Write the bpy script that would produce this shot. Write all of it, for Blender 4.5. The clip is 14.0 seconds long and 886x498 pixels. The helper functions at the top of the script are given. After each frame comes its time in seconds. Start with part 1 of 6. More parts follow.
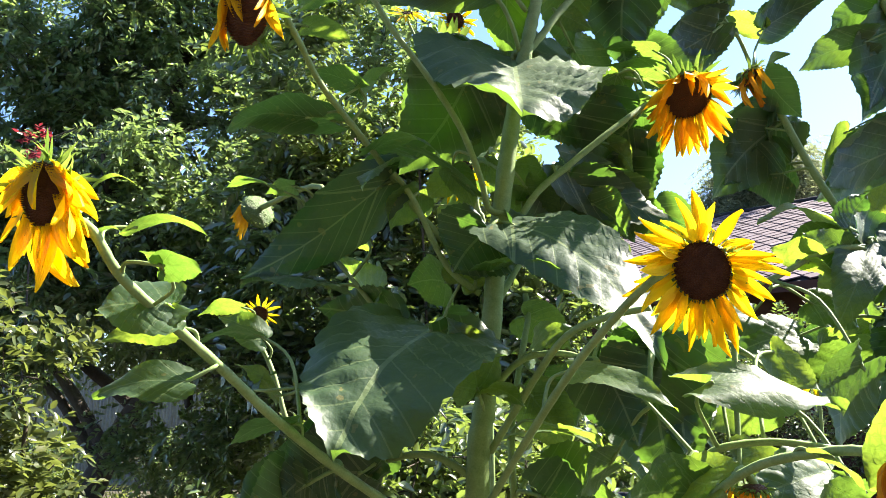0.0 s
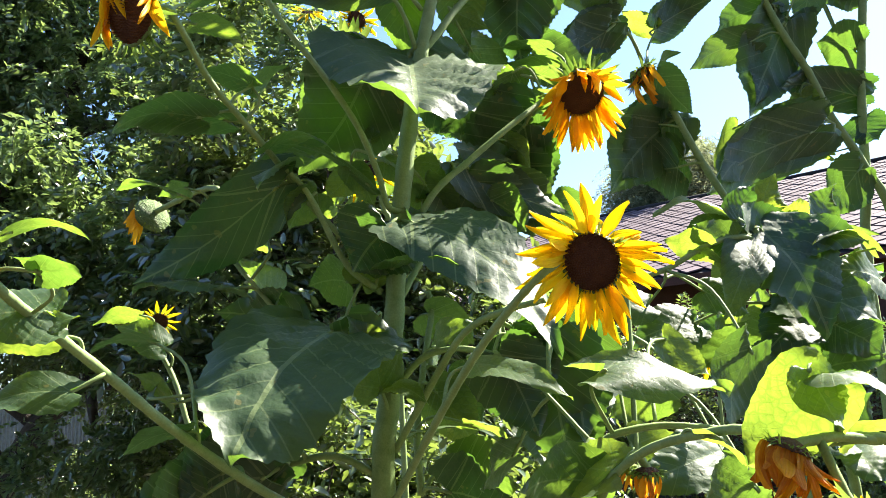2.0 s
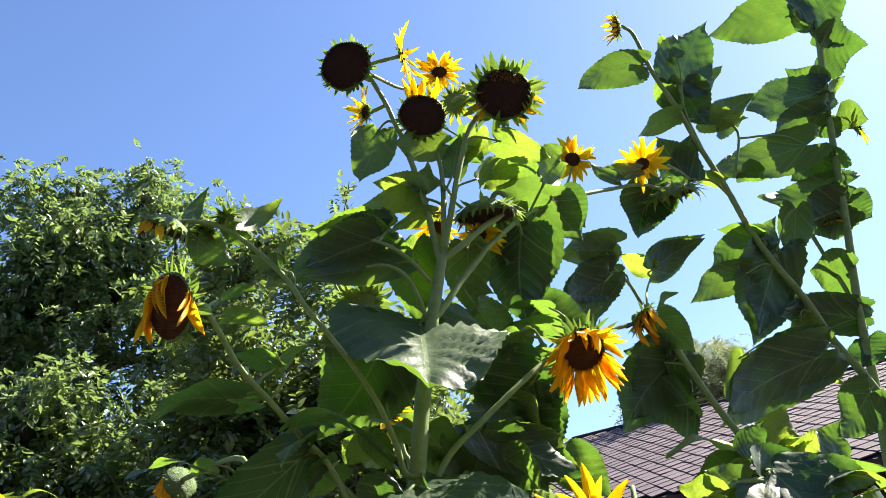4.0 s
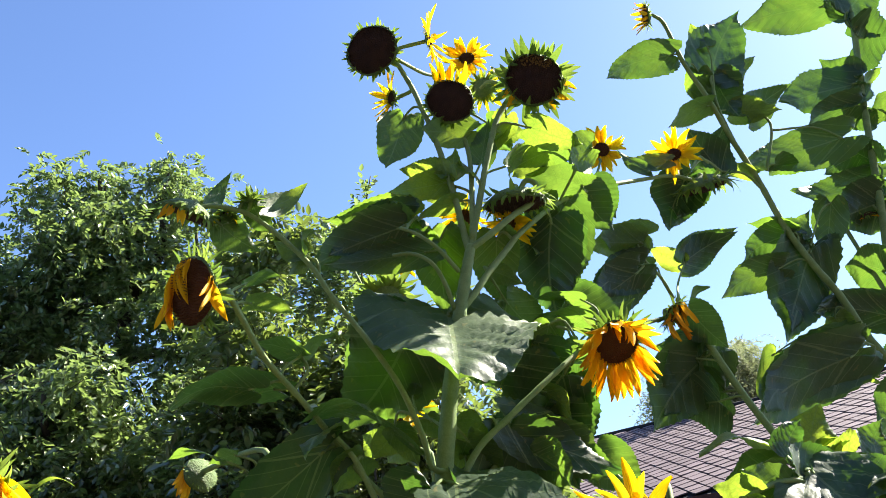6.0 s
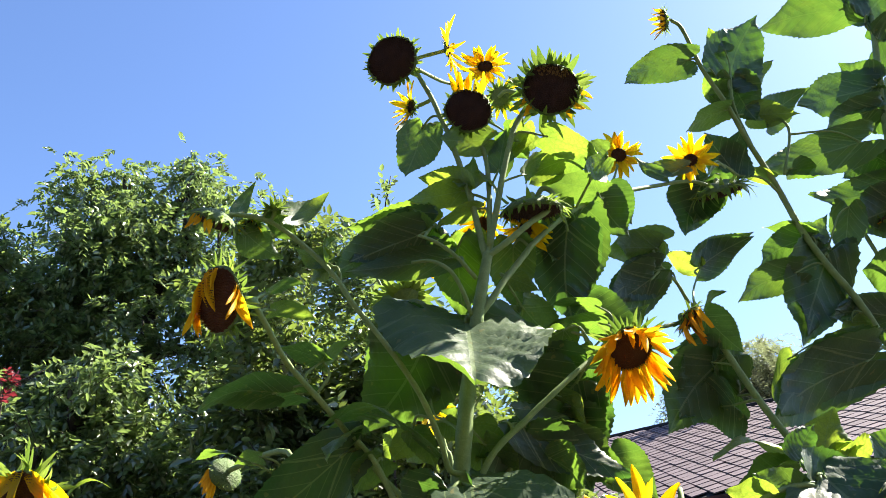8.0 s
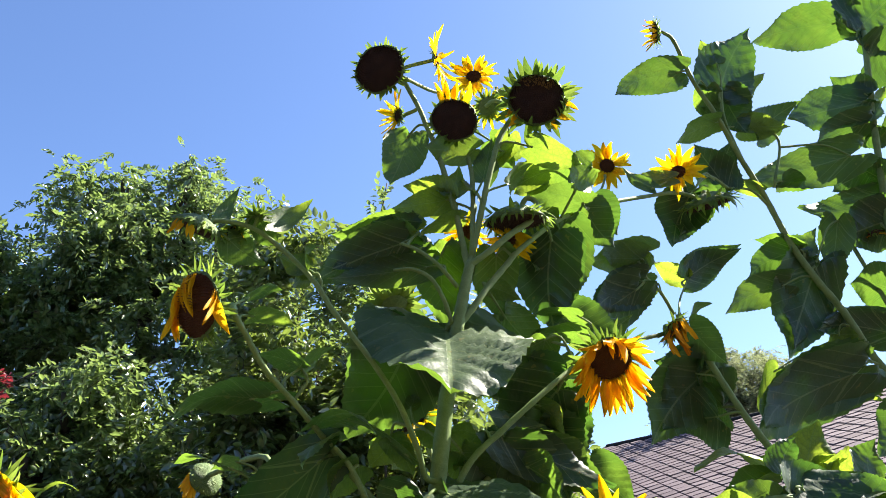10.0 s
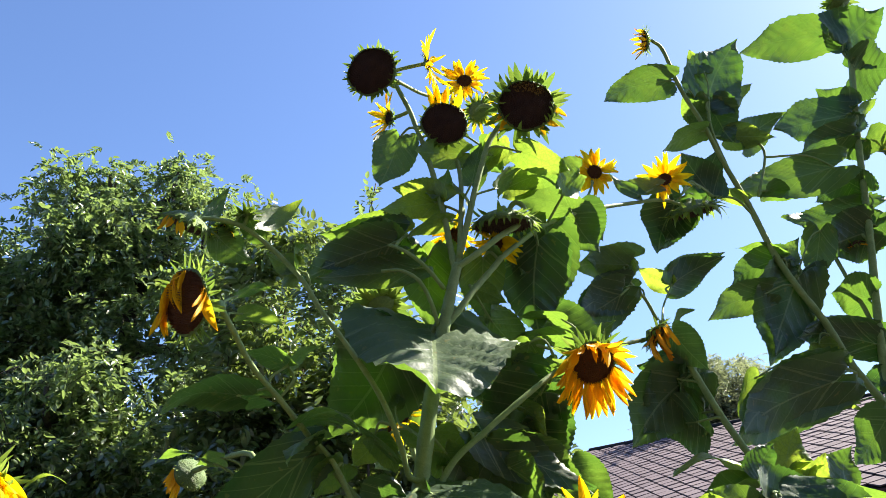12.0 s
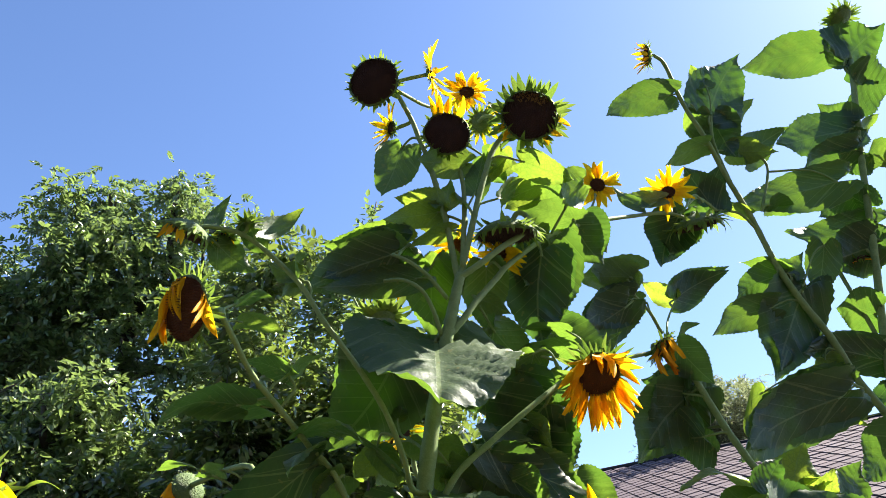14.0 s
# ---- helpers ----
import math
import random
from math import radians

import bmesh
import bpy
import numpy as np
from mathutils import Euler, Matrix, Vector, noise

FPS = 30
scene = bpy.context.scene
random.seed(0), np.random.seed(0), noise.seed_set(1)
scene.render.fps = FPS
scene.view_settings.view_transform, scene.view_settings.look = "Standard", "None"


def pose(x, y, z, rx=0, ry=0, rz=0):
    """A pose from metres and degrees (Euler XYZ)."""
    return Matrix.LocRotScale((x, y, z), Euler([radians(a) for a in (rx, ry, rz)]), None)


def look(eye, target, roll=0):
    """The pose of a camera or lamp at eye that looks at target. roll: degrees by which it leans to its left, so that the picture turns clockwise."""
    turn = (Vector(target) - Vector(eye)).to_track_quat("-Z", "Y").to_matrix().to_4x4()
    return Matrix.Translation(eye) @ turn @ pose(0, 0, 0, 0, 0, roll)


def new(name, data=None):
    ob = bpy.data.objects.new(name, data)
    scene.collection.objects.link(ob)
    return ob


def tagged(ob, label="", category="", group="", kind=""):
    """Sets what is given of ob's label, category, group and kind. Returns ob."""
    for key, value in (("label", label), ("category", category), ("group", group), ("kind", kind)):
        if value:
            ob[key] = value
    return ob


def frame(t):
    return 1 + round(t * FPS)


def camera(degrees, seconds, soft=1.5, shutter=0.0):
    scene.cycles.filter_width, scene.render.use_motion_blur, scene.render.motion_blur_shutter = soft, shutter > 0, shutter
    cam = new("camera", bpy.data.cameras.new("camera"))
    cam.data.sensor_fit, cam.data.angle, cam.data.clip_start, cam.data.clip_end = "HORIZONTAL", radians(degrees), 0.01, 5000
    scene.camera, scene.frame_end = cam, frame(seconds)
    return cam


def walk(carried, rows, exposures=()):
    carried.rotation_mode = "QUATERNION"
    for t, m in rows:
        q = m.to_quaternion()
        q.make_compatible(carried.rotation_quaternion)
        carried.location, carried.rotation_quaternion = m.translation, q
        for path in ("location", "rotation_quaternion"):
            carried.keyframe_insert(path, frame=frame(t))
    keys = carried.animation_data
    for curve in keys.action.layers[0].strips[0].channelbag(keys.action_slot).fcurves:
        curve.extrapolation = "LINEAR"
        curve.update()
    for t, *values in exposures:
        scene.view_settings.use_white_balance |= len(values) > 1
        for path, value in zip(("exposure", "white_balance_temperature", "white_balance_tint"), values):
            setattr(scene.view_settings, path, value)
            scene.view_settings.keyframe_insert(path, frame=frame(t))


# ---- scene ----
# ---------------------------------------------------------------- camera
PATH = [
    (0, -0.000, -0.000, 1.500, 10.00, 0.00, 0.00),
    (0.5, -0.008, -0.007, 1.495, 10.14, 1.10, -3.04),
    (1, 0.002, -0.019, 1.490, 10.05, 1.62, -4.63),
    (1.5, 0.022, -0.003, 1.489, 10.06, 2.15, -5.61),
    (2, 0.030, 0.001, 1.493, 9.98, 2.52, -5.52),
    (2.5, 0.019, -0.025, 1.516, 10.71, 3.24, -5.44),
    (3, 0.013, -0.078, 1.549, 14.54, 3.34, -4.76),
    (3.5, 0.031, -0.130, 1.575, 19.61, 4.19, -3.63),
    (4, 0.044, -0.155, 1.574, 24.51, 4.41, -3.40),
    (4.2, 0.061, -0.156, 1.576, 25.34, 4.49, -2.85),
    (6.3, 0.022, -0.083, 1.580, 24.25, 3.32, -2.30),
    (6.5, 0.026, -0.090, 1.584, 24.16, 3.31, -1.86),
    (7, 0.019, -0.108, 1.579, 24.30, 2.65, -1.38),
    (7.5, 0.021, -0.134, 1.582, 24.28, 2.84, -1.22),
    (10, 0.072, -0.157, 1.579, 24.76, 2.07, -1.49),
    (10.5, 0.082, -0.162, 1.573, 24.93, 2.06, -2.16),
    (11, 0.095, -0.160, 1.566, 24.92, 1.86, -2.70),
    (11.5, 0.089, -0.169, 1.567, 24.93, 1.34, -2.88),
    (12, 0.070, -0.179, 1.571, 24.82, 1.37, -2.79),
    (12.5, 0.048, -0.186, 1.592, 25.27, 1.13, -3.26),
    (13, 0.059, -0.185, 1.593, 26.58, 1.35, -2.77),
    (13.5, 0.064, -0.184, 1.590, 26.77, 1.48, -2.56),
    (14, 0.063, -0.143, 1.554, 26.34, 1.36, -2.82),
]
cam = camera(56.48, 14.0, soft=0.6)
walk(cam, [(t, pose(x, y, z, 90 + pitch, roll, yaw)) for t, x, y, z, pitch, roll, yaw in PATH],
     exposures=[(0.0, 2.62), (2.2, 2.52), (3.0, 2.45), (3.5, 2.25), (4.0, 2.03), (6.5, 2.19), (7.5, 2.19), (10.0, 2.07), (14.0, 2.01)])

# ---------------------------------------------------------------- light
SUN_AZ, SUN_EL = 62.0, 46.0      # degrees to the right of +y, and above the horizon
world = bpy.data.worlds.new("sky")
scene.world = world
world.use_nodes = True
wn = world.node_tree.nodes
sky = wn.new("ShaderNodeTexSky")
sky.sky_type = "NISHITA"
sky.sun_disc = False
sky.sun_elevation, sky.sun_rotation = radians(SUN_EL), radians(SUN_AZ)
sky.air_density, sky.dust_density, sky.ozone_density = 1.0, 0.9, 1.0
wn["Background"].inputs["Strength"].default_value = 0.050
clear = wn.new("ShaderNodeMix")
clear.data_type, clear.blend_type = "RGBA", "MULTIPLY"
clear.inputs[0].default_value = 1.0
clear.inputs[7].default_value = (0.80, 0.95, 1.23, 1)
world.node_tree.links.new(sky.outputs["Color"], clear.inputs[6])
world.node_tree.links.new(clear.outputs[2], wn["Background"].inputs["Color"])
sun_data = bpy.data.lights.new("sun", "SUN")
sun_data.energy, sun_data.angle, sun_data.color = 5.0, radians(0.53), (1.0, 0.93, 0.80)
sun = new("sun", sun_data)
SUN_DIR = Vector((math.sin(radians(SUN_AZ)) * math.cos(radians(SUN_EL)), math.cos(radians(SUN_AZ)) * math.cos(radians(SUN_EL)), math.sin(radians(SUN_EL))))
sun.matrix_basis = look(SUN_DIR * 30, (0, 0, 0))


# ---------------------------------------------------------------- materials
class Nodes:
    """A material with short calls for its nodes."""

    def __init__(self, name):
        self.mat = bpy.data.materials.new(name)
        self.mat.use_nodes = True
        self.tree = self.mat.node_tree
        self.bsdf = self.tree.nodes["Principled BSDF"]
        self.out = self.tree.nodes["Material Output"]

    def add(self, kind, **values):
        node = self.tree.nodes.new(kind)
        for key, value in values.items():
            if key in node.inputs:
                node.inputs[key].default_value = value
        return node

    def link(self, a, b):
        self.tree.links.new(a, b)

    def noise(self, scale, detail=4.0, rough=0.55, vector=None):
        node = self.add("ShaderNodeTexNoise", Scale=scale, Detail=detail, Roughness=rough)
        if vector is None:
            vector = self.tree.nodes.new("ShaderNodeTexCoord").outputs["Object"]
        self.link(vector, node.inputs["Vector"])
        return node.outputs["Fac"]

    def ramp(self, fac, stops):
        node = self.tree.nodes.new("ShaderNodeValToRGB")
        while len(node.color_ramp.elements) < len(stops):
            node.color_ramp.elements.new(0.5)
        for element, (place, colour) in zip(node.color_ramp.elements, stops):
            element.position, element.color = place, (*colour, 1)
        self.link(fac, node.inputs["Fac"])
        return node.outputs["Color"]

    def math(self, op, a, b=None, c=None):
        node = self.tree.nodes.new("ShaderNodeMath")
        node.operation = op
        for socket, value in zip(node.inputs, (a, b, c)):
            if value is None:
                continue
            if hasattr(value, "links"):
                self.link(value, socket)
            else:
                socket.default_value = value
        return node.outputs[0]

    def mix(self, fac, a, b, blend="MIX"):
        node = self.tree.nodes.new("ShaderNodeMix")
        node.data_type, node.blend_type = "RGBA", blend
        for socket, value in ((node.inputs[0], fac), (node.inputs[6], a), (node.inputs[7], b)):
            if hasattr(value, "links"):
                self.link(value, socket)
            elif isinstance(value, tuple):
                socket.default_value = (*value, 1)
            else:
                socket.default_value = value
        return node.outputs[2]

    def net(self, scale, width):
        """A fine mesh of veins: 1 on the veins, 0 between them."""
        node = self.add("ShaderNodeTexVoronoi", Scale=scale)
        node.feature = "DISTANCE_TO_EDGE"
        self.link(self.tree.nodes.new("ShaderNodeTexCoord").outputs["Object"], node.inputs["Vector"])
        return self.math("LESS_THAN", node.outputs["Distance"], width), node.outputs["Distance"]

    def bump(self, height, strength=0.3, distance=0.01):
        node = self.add("ShaderNodeBump", Strength=strength, Distance=distance)
        self.link(height, node.inputs["Height"])
        self.link(node.outputs["Normal"], self.bsdf.inputs["Normal"])
        return node.outputs["Normal"]

    def base(self, colour, rough=0.6, spec=0.5):
        if hasattr(colour, "links"):
            self.link(colour, self.bsdf.inputs["Base Color"])
        else:
            self.bsdf.inputs["Base Color"].default_value = (*colour, 1)
        if hasattr(rough, "links"):
            self.link(rough, self.bsdf.inputs["Roughness"])
        else:
            self.bsdf.inputs["Roughness"].default_value = rough
        self.bsdf.inputs["Specular IOR Level"].default_value = spec
        return self.mat

    def thin(self, colour, share, normal=None):
        """Light that falls through a leaf or petal."""
        glow = self.tree.nodes.new("ShaderNodeBsdfTranslucent")
        self.link(colour, glow.inputs["Color"])
        if normal is not None:
            self.link(normal, glow.inputs["Normal"])
        both = self.tree.nodes.new("ShaderNodeMixShader")
        both.inputs[0].default_value = share
        self.link(self.bsdf.outputs[0], both.inputs[1])
        self.link(glow.outputs[0], both.inputs[2])
        self.link(both.outputs[0], self.out.inputs["Surface"])
        return self.mat


def leaf_material(name, thin, shade):
    """A leaf blade: thin is the share of light that passes, shade the tone of its green."""
    m = Nodes(name)
    uv = m.tree.nodes.new("ShaderNodeUVMap")
    split = m.tree.nodes.new("ShaderNodeSeparateXYZ")
    m.link(uv.outputs[0], split.inputs[0])
    across = m.math("ABSOLUTE", m.math("SUBTRACT", split.outputs[0], 0.5))     # 0 at the midrib, 0.5 at the edge
    along = split.outputs[1]
    run = m.math("FRACT", m.math("MULTIPLY", m.math("SUBTRACT", along, m.math("MULTIPLY", across, 0.75)), 6.5))
    side = m.math("LESS_THAN", m.math("ABSOLUTE", m.math("SUBTRACT", run, 0.5)), 0.034)
    rib = m.math("LESS_THAN", across, 0.012)
    main = m.math("LESS_THAN", m.math("ABSOLUTE", m.math("SUBTRACT", along, m.math("MULTIPLY", across, 0.62))), 0.011)
    vein = m.math("MAXIMUM", m.math("MULTIPLY", side, 0.7), m.math("MAXIMUM", rib, m.math("MULTIPLY", main, 0.9)))
    info = m.tree.nodes.new("ShaderNodeObjectInfo")
    spots = m.noise(14, 5)
    fine = m.noise(150, 3)
    tone = m.math("ADD", m.math("MULTIPLY", info.outputs["Random"], 0.45), m.math("ADD", m.math("MULTIPLY", spots, 0.55), shade))
    green = m.ramp(tone, [(0.15, (0.017, 0.043, 0.018)), (0.5, (0.028, 0.062, 0.022)), (0.85, (0.048, 0.090, 0.027))])
    green = m.mix(m.math("MULTIPLY", vein, 0.75), green, (0.17, 0.23, 0.09))
    mesh, cell = m.net(75, 0.07)
    green = m.mix(m.math("MULTIPLY", mesh, 0.16), green, (0.09, 0.145, 0.05))
    worn = m.math("GREATER_THAN", m.noise(33, 2), 0.70)
    green = m.mix(m.math("MULTIPLY", worn, 0.5), green, (0.20, 0.17, 0.05))
    m.base(green, m.math("ADD", m.math("MULTIPLY", fine, 0.16), 0.40), 0.55)
    m.bsdf.inputs["Sheen Weight"].default_value = 0.05
    m.bsdf.inputs["Sheen Roughness"].default_value = 0.4
    normal = m.bump(m.math("ADD", m.math("ADD", m.math("MULTIPLY", m.noise(70, 4), 0.6), m.math("MULTIPLY", cell, 0.35)), m.math("MULTIPLY", vein, -0.6)), 0.34, 0.005)
    # Bright copies pass a yellower glow; the dim one stands in for shade.
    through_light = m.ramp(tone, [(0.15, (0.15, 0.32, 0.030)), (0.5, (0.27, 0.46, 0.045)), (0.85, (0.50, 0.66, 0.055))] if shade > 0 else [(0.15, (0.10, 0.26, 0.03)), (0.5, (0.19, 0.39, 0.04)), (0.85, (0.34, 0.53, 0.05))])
    through_light = m.mix(m.math("MULTIPLY", vein, 0.35), through_light, (0.14, 0.27, 0.03))
    through_light = m.mix(m.math("MULTIPLY", mesh, 0.28), through_light, (0.10, 0.22, 0.015))
    return m.thin(through_light, thin, normal)


def petal_material(name, low, high, share):
    m = Nodes(name)
    uv = m.tree.nodes.new("ShaderNodeUVMap")
    split = m.tree.nodes.new("ShaderNodeSeparateXYZ")
    m.link(uv.outputs[0], split.inputs[0])
    info = m.tree.nodes.new("ShaderNodeObjectInfo")
    stripe = m.math("SINE", m.math("MULTIPLY", split.outputs[0], 45.0))
    tone = m.math("ADD", m.math("MULTIPLY", info.outputs["Random"], 0.5), m.math("MULTIPLY", m.noise(7, 4), 0.5))
    tone = m.math("ADD", tone, m.math("MULTIPLY", stripe, 0.05))
    colour = m.ramp(tone, [(0.2, low), (0.75, high)])
    m.base(colour, 0.5, 0.3)
    normal = m.bump(stripe, 0.2, 0.002)
    return m.thin(colour, share, normal)


def plain(name, dark, light, scale, rough=0.7, bump=0.3, depth=0.01, fine=None, spec=0.4):
    m = Nodes(name)
    n = m.noise(scale, 6, 0.6)
    if fine:
        n = m.math("ADD", m.math("MULTIPLY", n, 0.6), m.math("MULTIPLY", m.noise(fine, 4), 0.4))
    m.base(m.ramp(n, [(0.3, dark), (0.7, light)]), rough, spec)
    m.bump(n, bump, depth)
    return m.mat


def foliage(name, dark, light, glow, share, rough=0.42, spec=0.5, size=1.2, coat=0.0):
    m = Nodes(name)
    geo = m.tree.nodes.new("ShaderNodeNewGeometry")
    tone = m.math("ADD", m.math("MULTIPLY", geo.outputs["Random Per Island"], 0.65), m.math("MULTIPLY", m.noise(size, 3), 0.35))
    colour = m.ramp(tone, [(0.2, dark), (0.85, light)])
    m.base(colour, rough, spec)
    m.bsdf.inputs["Coat Weight"].default_value = coat
    m.bsdf.inputs["Coat Roughness"].default_value = 0.24
    lit = m.mix(tone, glow, tuple(min(1, 1.5 * c) for c in glow))
    return m.thin(lit, share)


# Dim, bright and sunlit copies of one blade, their light put into the colour.
DIM_LEAF = leaf_material("dim_leaf", 0.25, -0.06)
BRIGHT_LEAF = leaf_material("bright_leaf", 0.36, 0.06)
SUNLIT_LEAF = leaf_material("sunlit_leaf", 0.46, 0.35)
PETAL = petal_material("petal", (0.87, 0.51, 0.004), (0.95, 0.70, 0.010), 0.66)
WILTED_PETAL = petal_material("wilted_petal", (0.80, 0.36, 0.006), (0.92, 0.57, 0.012), 0.60)
DRY_PETAL = petal_material("dry_petal", (0.58, 0.19, 0.008), (0.84, 0.43, 0.016), 0.55)
STEM = plain("stem_skin", (0.13, 0.20, 0.06), (0.27, 0.35, 0.14), 30, 0.65, 0.4, 0.003, 300, 0.2)
BRACT = petal_material("bract", (0.09, 0.17, 0.02), (0.26, 0.36, 0.055), 0.5)
BACK = plain("head_back", (0.07, 0.13, 0.035), (0.16, 0.23, 0.07), 4, 0.65, 0.5, 0.04, 18)
DRY_BACK = plain("dry_head_back", (0.05, 0.022, 0.012), (0.15, 0.07, 0.035), 4, 0.85, 0.6, 0.05, 18)
SEED = plain("seed_disc", (0.030, 0.015, 0.016), (0.095, 0.045, 0.034), 3, 0.75, 0.6, 0.02, 40)
SEED_BROWN = plain("floret_disc", (0.06, 0.020, 0.012), (0.17, 0.065, 0.028), 4, 0.75, 0.6, 0.02, 40)
FLORET = plain("floret_chaff", (0.22, 0.11, 0.03), (0.42, 0.25, 0.08), 6, 0.8, 0.5, 0.02, 40)
BARK = plain("bark", (0.030, 0.024, 0.018), (0.090, 0.072, 0.055), 9, 0.85, 0.8, 0.03, 60)
TREE_LEAF = foliage("tree_foliage", (0.030, 0.060, 0.018), (0.125, 0.175, 0.060), (0.28, 0.40, 0.10), 0.28, 0.33, 0.95, coat=0.5)
SHRUB_LEAF = foliage("shrub_foliage", (0.022, 0.046, 0.014), (0.11, 0.16, 0.055), (0.27, 0.37, 0.06), 0.24, 0.32, 1.0, coat=0.9)
ROSE_LEAF = foliage("rose_foliage", (0.020, 0.040, 0.014), (0.10, 0.11, 0.04), (0.17, 0.21, 0.04), 0.32, 0.32)
RED_LEAF = foliage("red_shoot", (0.06, 0.012, 0.015), (0.14, 0.03, 0.03), (0.26, 0.03, 0.04), 0.35)
WILLOW_LEAF = foliage("willow_foliage", (0.10, 0.12, 0.06), (0.24, 0.26, 0.15), (0.26, 0.30, 0.14), 0.35, 0.5)
GRASS = foliage("grass_blades", (0.045, 0.07, 0.02), (0.14, 0.16, 0.05), (0.22, 0.28, 0.05), 0.35, 0.5)
SOIL = plain("garden_soil", (0.022, 0.020, 0.013), (0.075, 0.065, 0.040), 3.0, 0.9, 0.8, 0.03, 40)
def tile_material():
    m = Nodes("roof_tile")
    info = m.tree.nodes.new("ShaderNodeObjectInfo")
    geo = m.tree.nodes.new("ShaderNodeNewGeometry")
    place_noise = m.noise(1.4, 4, 0.6, geo.outputs["Position"])
    grit = m.noise(40, 4, 0.6, geo.outputs["Position"])
    tone = m.math("ADD", m.math("MULTIPLY", place_noise, 0.45), m.math("ADD", m.math("MULTIPLY", grit, 0.25), m.math("MULTIPLY", m.math("ADD", info.outputs["Random"], geo.outputs["Random Per Island"]), 0.17)))
    colour = m.ramp(tone, [(0.25, (0.060, 0.043, 0.050)), (0.55, (0.12, 0.090, 0.10)), (0.8, (0.20, 0.155, 0.17))])
    moss = m.math("GREATER_THAN", m.noise(6, 5, 0.7, geo.outputs["Position"]), 0.66)
    colour = m.mix(m.math("MULTIPLY", moss, 0.45), colour, (0.10, 0.10, 0.06))
    m.base(colour, 0.78, 0.2)
    m.bump(grit, 0.4, 0.006)
    return m.mat


ROOF_TILE = tile_material()
BACK_TILE = plain("roof_back_tile", (0.11, 0.078, 0.088), (0.24, 0.18, 0.20), 2.2, 0.62, 0.5, 0.006, 45)
ROOF_GAP = plain("roof_underlay", (0.008, 0.007, 0.008), (0.02, 0.018, 0.018), 8, 0.9)
SIDING = plain("house_siding", (0.055, 0.018, 0.014), (0.11, 0.035, 0.026), 4, 0.7, 0.3, 0.01, 60)
FENCE = plain("fence_sheet", (0.15, 0.155, 0.15), (0.30, 0.305, 0.29), 1.6, 0.55, 0.2, 0.004, 30)
BARREL = plain("barrel_plastic", (0.010, 0.010, 0.020), (0.022, 0.022, 0.04), 12, 0.5, 0.1, 0.003, 80)


# ---------------------------------------------------------------- building helpers
WORLD = {}


def mesh_of(name, verts, faces, mat, uvs=None, smooth=True):
    me = bpy.data.meshes.new(name)
    me.from_pydata([tuple(v) for v in verts], [], faces)
    me.materials.append(mat)
    if smooth:
        me.polygons.foreach_set("use_smooth", [True] * len(me.polygons))
    if uvs is not None:
        layer = me.uv_layers.new(name="UVMap")
        index = np.zeros(len(me.loops), dtype=np.int32)
        me.loops.foreach_get("vertex_index", index)
        layer.data.foreach_set("uv", np.asarray(uvs, dtype=np.float32)[index].ravel())
    me.update()
    return me


def place(name, me, parent=None, m=None, label=""):
    """Links a mesh at the world pose m, under its thing or part."""
    ob = new(name, me)
    m = m or Matrix.Identity(4)
    WORLD[ob.name] = m
    ob.matrix_basis = m
    if parent is not None:
        ob.parent = parent
        ob.matrix_parent_inverse = WORLD[parent.name].inverted()
    if label:
        ob["label"] = label
    return ob


def empty(name, at, label, category, group="", kind=""):
    ob = new(name)
    ob.empty_display_size = 0.1
    m = Matrix.Translation(at)
    ob.matrix_basis = m
    WORLD[ob.name] = m
    return tagged(ob, label, category, group, kind)


def spline(points, per=5):
    """Points on a Catmull-Rom curve through the given ones."""
    p = [Vector(q) for q in points]
    if len(p) == 2:
        return [p[0].lerp(p[1], i / per) for i in range(per + 1)]
    p = [2 * p[0] - p[1]] + p + [2 * p[-1] - p[-2]]
    out = []
    for i in range(1, len(p) - 2):
        for k in range(per):
            t = k / per
            out.append(0.5 * (2 * p[i] + (p[i + 1] - p[i - 1]) * t + (2 * p[i - 1] - 5 * p[i] + 4 * p[i + 1] - p[i + 2]) * t * t
                              + (3 * p[i] - 3 * p[i + 1] + p[i + 2] - p[i - 1]) * t ** 3))
    out.append(p[-2])
    return out


def tube_data(points, r0, r1, sides=8, knobs=0.06, start=0):
    verts, faces = [], []
    side = Vector((1, 0.2, 0.1))
    n = len(points)
    for i, p in enumerate(points):
        d = (points[min(i + 1, n - 1)] - points[max(i - 1, 0)]).normalized()
        side = (side - d * side.dot(d)).normalized()
        up = d.cross(side)
        f = i / max(1, n - 1)
        r = (r0 + (r1 - r0) * f) * (1 + knobs * math.sin(i * 2.4 + r0 * 900))
        for k in range(sides):
            a = 2 * math.pi * k / sides
            ridge = 1 + 0.05 * (k % 2)
            verts.append(p + (side * math.cos(a) + up * math.sin(a)) * r * ridge)
    for i in range(n - 1):
        for k in range(sides):
            a, b = start + i * sides + k, start + i * sides + (k + 1) % sides
            faces.append((a, b, b + sides, a + sides))
    faces.append(tuple(start + k for k in reversed(range(sides))))
    faces.append(tuple(start + (n - 1) * sides + k for k in range(sides)))
    return verts, faces


def tube(name, points, r0, r1, mat, sides=8, knobs=0.06):
    return mesh_of(name, *tube_data(points, r0, r1, sides, knobs), mat)


# ---------------------------------------------------------------- sunflowers
BRANCHES = {}


def sunflower(base, label):
    ob = empty("sunflower_plant", base, label, "sunflower", "sunflowers in the garden")
    BRANCHES[ob.name] = []
    return ob


